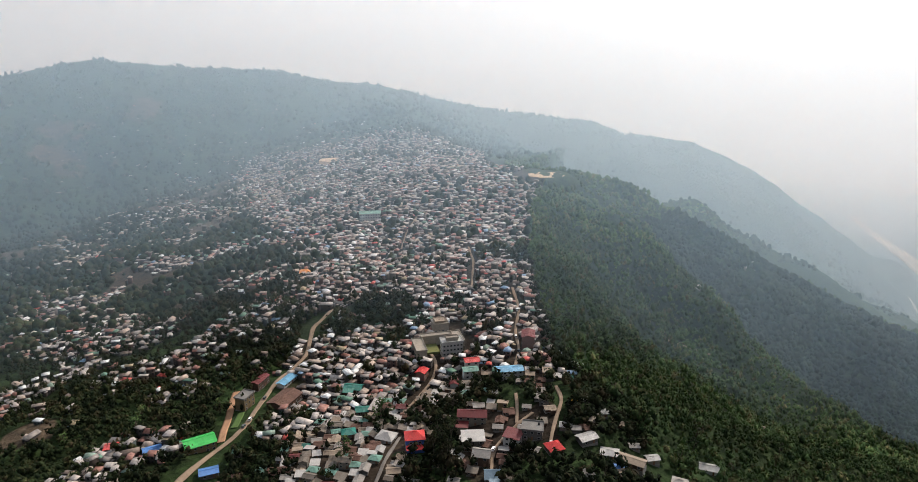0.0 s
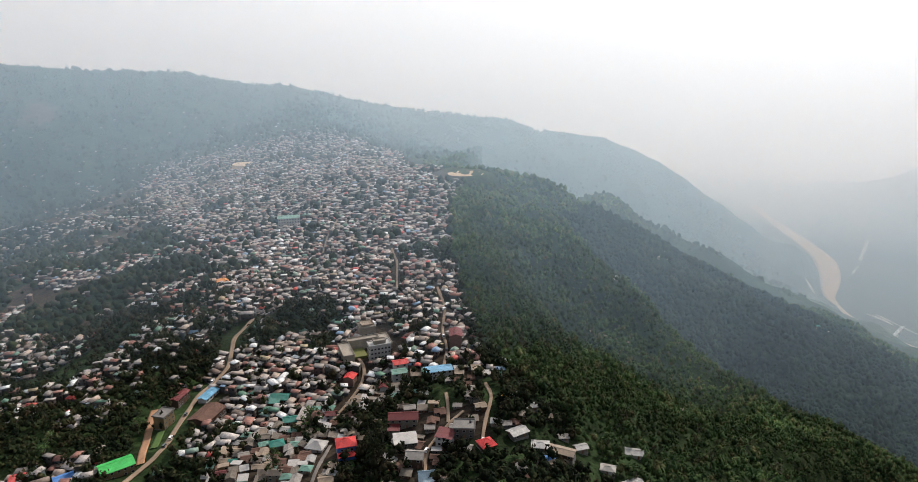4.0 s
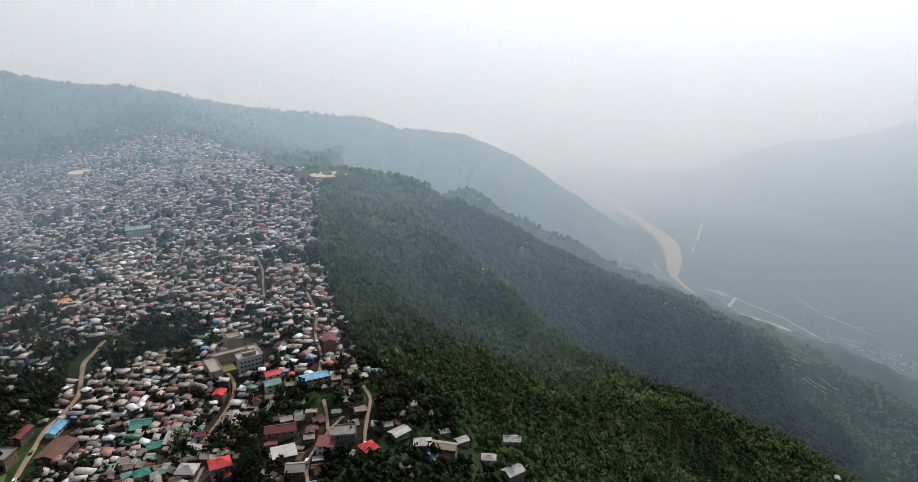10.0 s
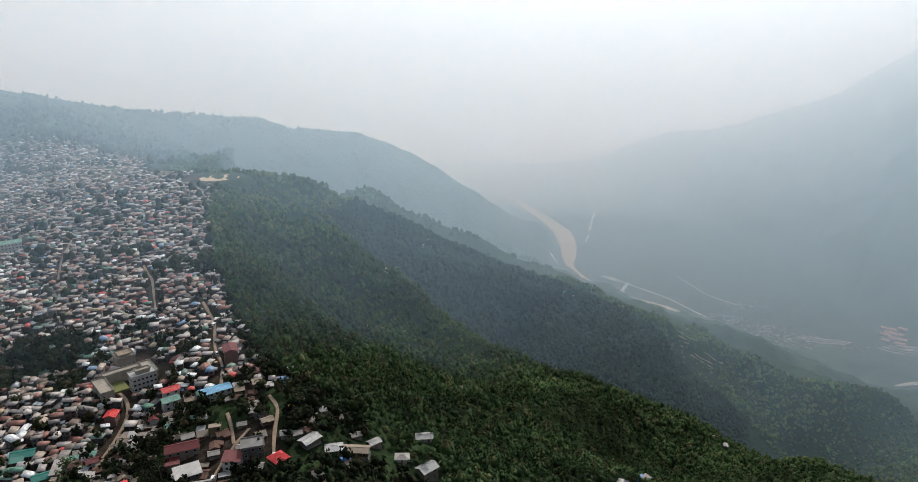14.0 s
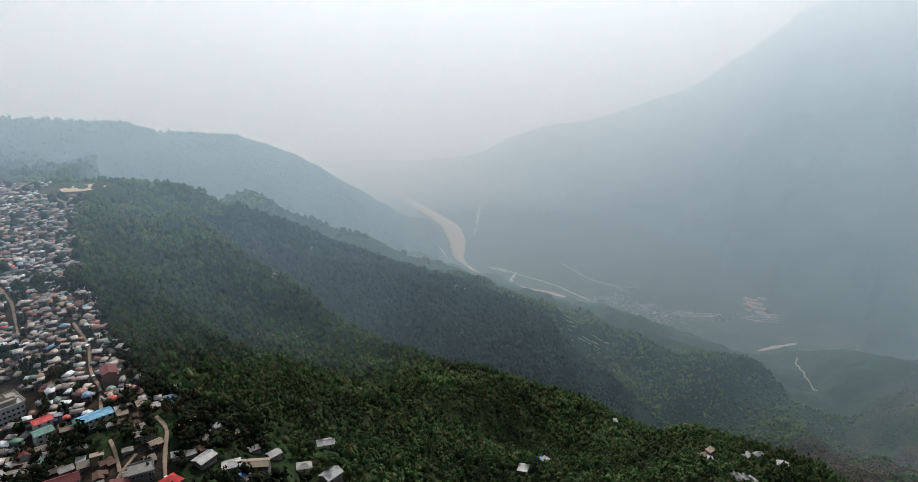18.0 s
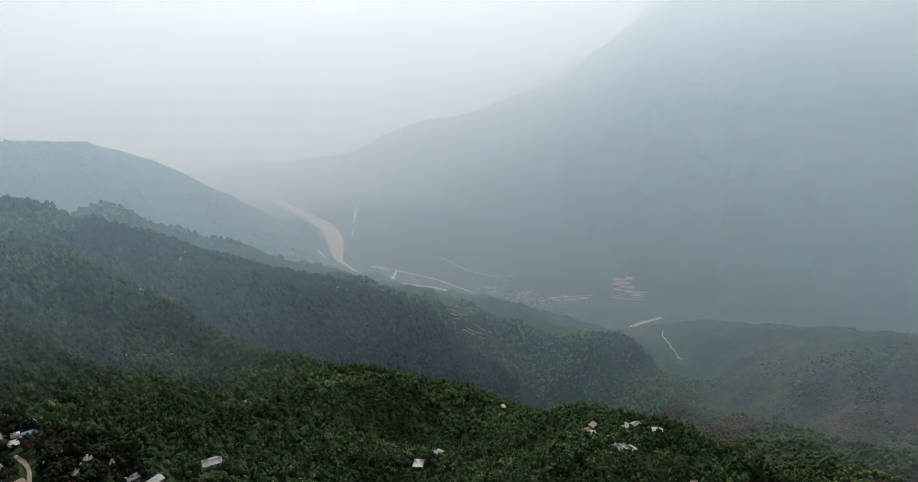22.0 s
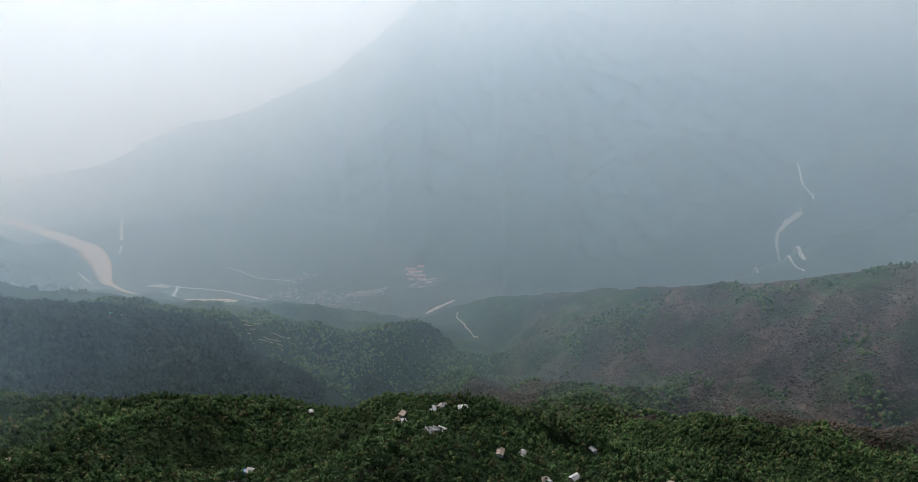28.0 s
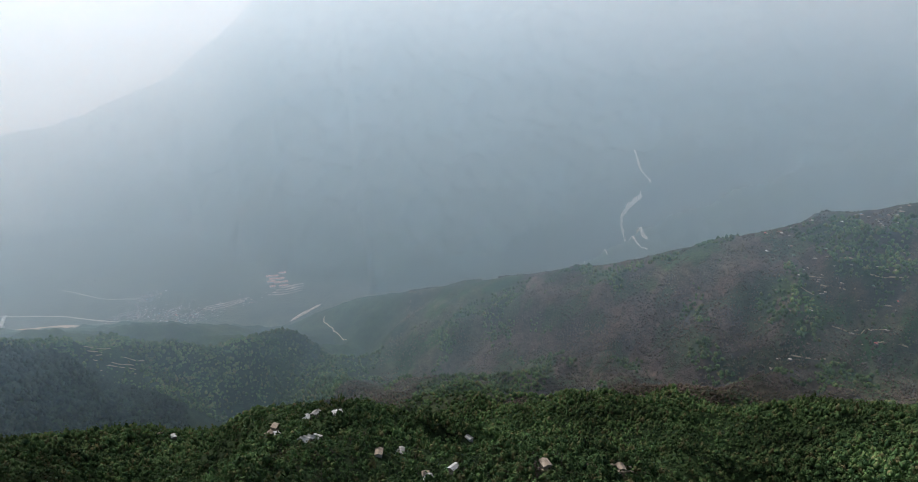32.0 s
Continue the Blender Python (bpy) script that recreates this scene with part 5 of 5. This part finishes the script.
for name, line, broad in (("mountain_stream", [(2901, -222), (2862, -236), (2826, -250), (2800, -272), (2779, -287)], 13), ("mountain_stream", [(2751, -254), (2724, -206), (2700, -172), (2690, -184), (2686, -214), (2640, -232), (2560, -246)], 26),
                          ("stream_fan", [(2590, -205), (2520, -232), (2470, -262)], 24), ("stream_fan", [(2500, -200), (2449, -232), (2430, -262)], 16), ("lower_stream", [(2560, -38), (2470, -82), (2396, -117)], 7)):
    ribbon(name, line, lambda u, p, broad=broad: broad * (0.35 + 0.9 * np.abs(fbm(p[:, 0], p[:, 1], 24, 29, 2))), PALE_ROAD, 7, "pale stony stream bed falling through hillside woods", "stream", step=7)


def bridge():
    root = tagged(new("river_bridge"), "pale concrete bridge over the brown river", "bridge")
    root.location = (1672, 1822, FLOOR + 1)
    root.rotation_euler = (0, 0, radians(35))
    mat = plain("bridge_concrete", (0.6, 0.58, 0.54), 0.9, grain=2)
    bm = bmesh.new()
    box(bm, -60, 60, -5, 5, 11, 13)
    part("deck", bm, mat, root)
    for x in (-35, 0, 35):
        bm = bmesh.new()
        box(bm, x - 2, x + 2, -4, 4, -8, 11)
        part("pier", bm, mat, root)
    for y in (-5, 4.6):
        bm = bmesh.new()
        box(bm, -60, 60, y, y + 0.4, 13, 14.2)
        part("railing", bm, mat, root)


bridge()
WORKS = "sheds of the valley works"
for x, y, turn, ln, wd in ((2196, 1128, 112, 46, 15), (2176, 1098, 116, 58, 16), (2152, 1112, 116, 30, 13), (2150, 1072, 118, 50, 14), (2128, 1052, 118, 34, 12), (2205, 1086, 114, 36, 14), (2116, 1090, 116, 22, 10)):
    ob = house("works_shed", ln, wd, 1, "gable", WHITE, plain("orange_red_sheets", (0.52, 0.24, 0.16), 0.6, grain=4), "long factory shed with an orange-red roof", "shed", 0.35, 12, group=WORKS, high=4.5)
    set_down(ob, x, y, turn).location.z += 3
PINKISH = plain("pink_gravel", (0.36, 0.29, 0.23), 0.9, grain=6, amount=0.35)
for k in range(4):
    ribbon("works_yard", [(2045 + 22 * k, 1075 - 6 * k), (2060 + 22 * k, 1020), (2095 + 20 * k, 968 + 4 * k)], lambda u, p: 8 + 12 * fbm(p[:, 0], p[:, 1], 26, 38, 2), PINKISH, 5, "pale bare terrace below the works", "yard", step=10)
for k in range(3):
    ribbon("quarry_bank", [(1884 + 16 * k, 1243), (1918 + 16 * k, 1178 + 6 * k), (1980 + 16 * k, 1132)], lambda u, p: 3 + 6 * np.abs(np.sin(u * 9 + k)), PINKISH, 4, "pinkish gravel terrace by the river", "gravel bank", step=8)


# ---------------------------------------------------------------- terraces and cleared plots on the slopes
TERRACE = plain("dry_terrace_earth", (0.27, 0.215, 0.15), 0.95, grain=1.5, amount=0.25)
HUMP_TERRACES = [((924, 857), (975, 829)), ((933, 843), (1017, 813)), ((918, 840), (981, 809)), ((922, 827), (975, 801)), ((922, 813), (965, 793)), ((930, 866), (990, 842)), ((912, 822), (948, 802))]
HILL_TERRACES = [((1234, -328), (1203, -390)), ((1188, -386), (1170, -438)), ((1171, -338), (1143, -405)), ((1158, -417), (1138, -466)), ((1125, -456), (1108, -520)), ((1107, -343), (1100, -397)),
                 ((1085, -420), (1071, -493)), ((1158, -487), (1142, -544)), ((1216, -523), (1202, -573)), ((1220, -431), (1183, -475)), ((1054, -456), (1040, -518)), ((1029, -347), (1029, -399))]
SPUR_TERRACES = [((391, 21), (406, -4)), ((427, -13), (472, -57)), ((437, -36), (471, -67)), ((420, 5), (436, -17)), ((599, 491), (668, 499)), ((220, 644), (270, 644))]
for k, (a, b) in enumerate(HUMP_TERRACES + HILL_TERRACES + SPUR_TERRACES):
    middle = ((a[0] + b[0]) / 2 + r_.uniform(-4, 4), (a[1] + b[1]) / 2 + r_.uniform(-4, 4))
    ribbon("terrace", [a, middle, b], lambda u, p: 0.8 + 1.9 * np.abs(np.sin(u * 7 + p[:, 0] * 0.05)), TERRACE, 2.2 if k < 19 else 1.2, "narrow terrace of dry tan earth on the wooded slope", "terrace", step=5.0)


# ---------------------------------------------------------------- roadside details
set_down(house("brown_shed", 14, 8, 1, "gable", BROWN_WALL, RUSTY, "wide low shed with a dark brown tin roof by the road", "shed", 0.3), -127, 283, 24)
ribbon("lawn_strip", [(-132, 344), (-133, 354), (-134, 364)], 4.5, plain("roadside_grass", (0.07, 0.12, 0.03), 0.95, grain=1.0), 0.7, "strip of mown green grass beside the road", "lawn", step=3.0)
TYRE = plain("tyre_rubber", (0.02, 0.02, 0.02), 0.9, grain=0.2)


def car(name, paint, tall, label):
    """A small parked car or van, its nose along x."""
    root = tagged(new(name), label, "car", "cars parked along the lanes")
    bm = bmesh.new()
    box(bm, -1.95, 1.95, -0.8, 0.8, 0.32, 0.95)
    bmesh.ops.bevel(bm, geom=bm.edges, offset=0.12, segments=2, affect="EDGES")
    body = part("body", bm, paint, root)
    part("cabin", solid([(-1.8, -0.74, 0.93), (1.1, -0.74, 0.93), (1.1, 0.74, 0.93), (-1.8, 0.74, 0.93), (-1.6, -0.62, tall), (0.5, -0.62, tall), (0.5, 0.62, tall), (-1.6, 0.62, tall)],
                        [(0, 1, 2, 3), (4, 5, 6, 7), (0, 1, 5, 4), (1, 2, 6, 5), (2, 3, 7, 6), (3, 0, 4, 7)]), PANE, body, "dark window glass")
    bm = bmesh.new()
    box(bm, -1.62, 0.52, -0.64, 0.64, tall, tall + 0.05)
    part("car_roof", bm, paint, body)
    for x in (-1.25, 1.25):
        for y in (-0.78, 0.78):
            bm = bmesh.new()
            bmesh.ops.create_cone(bm, cap_ends=True, segments=14, radius1=0.33, radius2=0.33, depth=0.2, matrix=Matrix.Translation((x, y, 0.33)) @ Matrix.Rotation(radians(90), 4, "X"))
            part("wheel", bm, TYRE, root)
    return root


def park(ob, x, y, turn):
    m = settle(x, y, turn)
    m.translation.z += 0.85
    ob.matrix_basis = m
    return ob


WHITE_CAR = park(car("parked_car", plain("white_car_paint", (0.75, 0.75, 0.74), 0.3), 1.5, "small white car parked on the narrow road"), -125, 352, 88)
DARK_CAR = park(car("parked_car", plain("grey_car_paint", (0.10, 0.11, 0.12), 0.3), 1.5, "dark grey car parked on the narrow road"), -126, 343, 85)
VAN = park(car("parked_van", plain("white_van_paint", (0.78, 0.78, 0.76), 0.35), 1.95, "white van parked beside a lane"), 45, 285, 80)
for ob, x, y, turn in ((WHITE_CAR, -118, 425, 75), (DARK_CAR, -124, 380, 90), (WHITE_CAR, 17, 289, 70), (VAN, 39, 420, 95), (WHITE_CAR, 44, 468, 80), (DARK_CAR, 39, 398, 80)):
    park(copy_thing(ob, pose(x, y, 0)), x, y, turn)


# ---------------------------------------------------------------- single trees near the drone
def tube(bm, a, b, ra, rb, sides=6):
    a, b = Vector(a), Vector(b)
    q = (b - a).to_track_quat("Z", "Y")
    rings = []
    for p, rad in ((a, ra), (b, rb)):
        rings.append([bm.verts.new(p + q @ Vector((rad * math.cos(k / sides * 6.2832), rad * math.sin(k / sides * 6.2832), 0))) for k in range(sides)])
    for k in range(sides):
        bm.faces.new((rings[0][k], rings[0][(k + 1) % sides], rings[1][(k + 1) % sides], rings[1][k]))


def tree(name, wide, tall, seed, leaf, label, shape="round"):
    r = random.Random(seed)
    root = tagged(new(name), label, "tree", "single trees of the ridge")
    bm = bmesh.new()
    fork = tall * 0.38
    lean = (r.uniform(-0.4, 0.4), r.uniform(-0.4, 0.4))
    tube(bm, (0, 0, -1.5), (lean[0] * 0.5, lean[1] * 0.5, fork * 0.5), wide * 0.05, wide * 0.042)
    tube(bm, (lean[0] * 0.5, lean[1] * 0.5, fork * 0.5), (*lean, fork), wide * 0.042, wide * 0.034)
    tube(bm, (*lean, fork), (lean[0], lean[1], tall * 0.8), wide * 0.034, wide * 0.008)
    for k in range(6):
        a = k * 1.05 + r.uniform(-0.3, 0.3)
        d = wide * r.uniform(0.2, 0.38)
        tube(bm, (*lean, fork * r.uniform(0.8, 1.25)), (d * math.cos(a), d * math.sin(a), tall * r.uniform(0.55, 0.85)), wide * 0.02, wide * 0.006, 5)
    part("trunk", bm, BARK, root)
    pairs = []
    n = 22
    for k in range(n):
        if shape == "cone":
            h = 0.16 + 0.82 * k / n
            out, size = 0.42 * (1 - h) * r.uniform(0.4, 1.1) + 0.02, 0.15 * (1.25 - h)
        else:
            h = r.uniform(0.3, 0.96)
            out, size = 0.44 * math.sin(math.pi * (h - 0.12) ** 0.8) * math.sqrt(r.uniform(0.05, 1)), r.uniform(0.09, 0.17)
        a = r.uniform(0, 6.28)
        v, t = sprays(9, seed * 100 + k, 0.2)
        pairs.append(((v - [0, 0, 0.5]) * [size * wide * 2.3, size * wide * 2.3, size * wide * 1.8] + [out * wide * math.cos(a), out * wide * math.sin(a), h * tall], t))
    v, t = joined(pairs)
    me = arrays_mesh("crown", v, t, leaf)
    ob = new("crown", me)
    ob.parent = root
    return root


TREES = [tree("broadleaf_tree", 9, 11, 1, LEAF, "round green broadleaf tree with a lumpy crown"), tree("broadleaf_tree", 11, 12, 2, LEAF, "wide spreading green tree"),
         tree("broadleaf_tree", 7, 12, 3, DARK_LEAF, "tall narrow dark green tree"), tree("broadleaf_tree", 8, 9, 4, DARK_LEAF, "low bushy dark green tree"),
         tree("conifer", 5, 15, 5, DARK_LEAF, "slender dark conifer with a pointed top", "cone"), tree("broadleaf_tree", 10, 10, 6, DRY_LEAF, "brownish tree with thin dry leaves")]
r_ = random.Random(8)
tx, ty = scatter(2600, (-42, 100), (235, 470), 0.8)
tz = land(tx, ty)
ok = rng.uniform(0, 1, len(tx)) < is_wood(tx, ty, tz) * np.where(tx > town_edge(ty), 1, 0.35)
spots = [(x, y) for x, y in zip(tx[ok], ty[ok])][:260]
for k, (x, y) in enumerate(spots):
    m = settle(float(x), float(y), r_.uniform(0, 360))
    if k < len(TREES):
        TREES[k].matrix_basis = m
    else:
        ob = copy_thing(r_.choice(TREES[:4] * 3 + TREES), m)
        s = r_.uniform(0.75, 1.2)
        ob.scale = (s, s, s * r_.uniform(0.9, 1.15))
# the tall dark grove beside the red-roofed villa
for x, y in ((-8, 296), (-4, 303), (-11, 305), (-6, 288), (-13, 291), (-5, 281)):
    ob = copy_thing(TREES[2], settle(x, y, r_.uniform(0, 360)))
    ob.scale = (1.25, 1.25, 1.3)
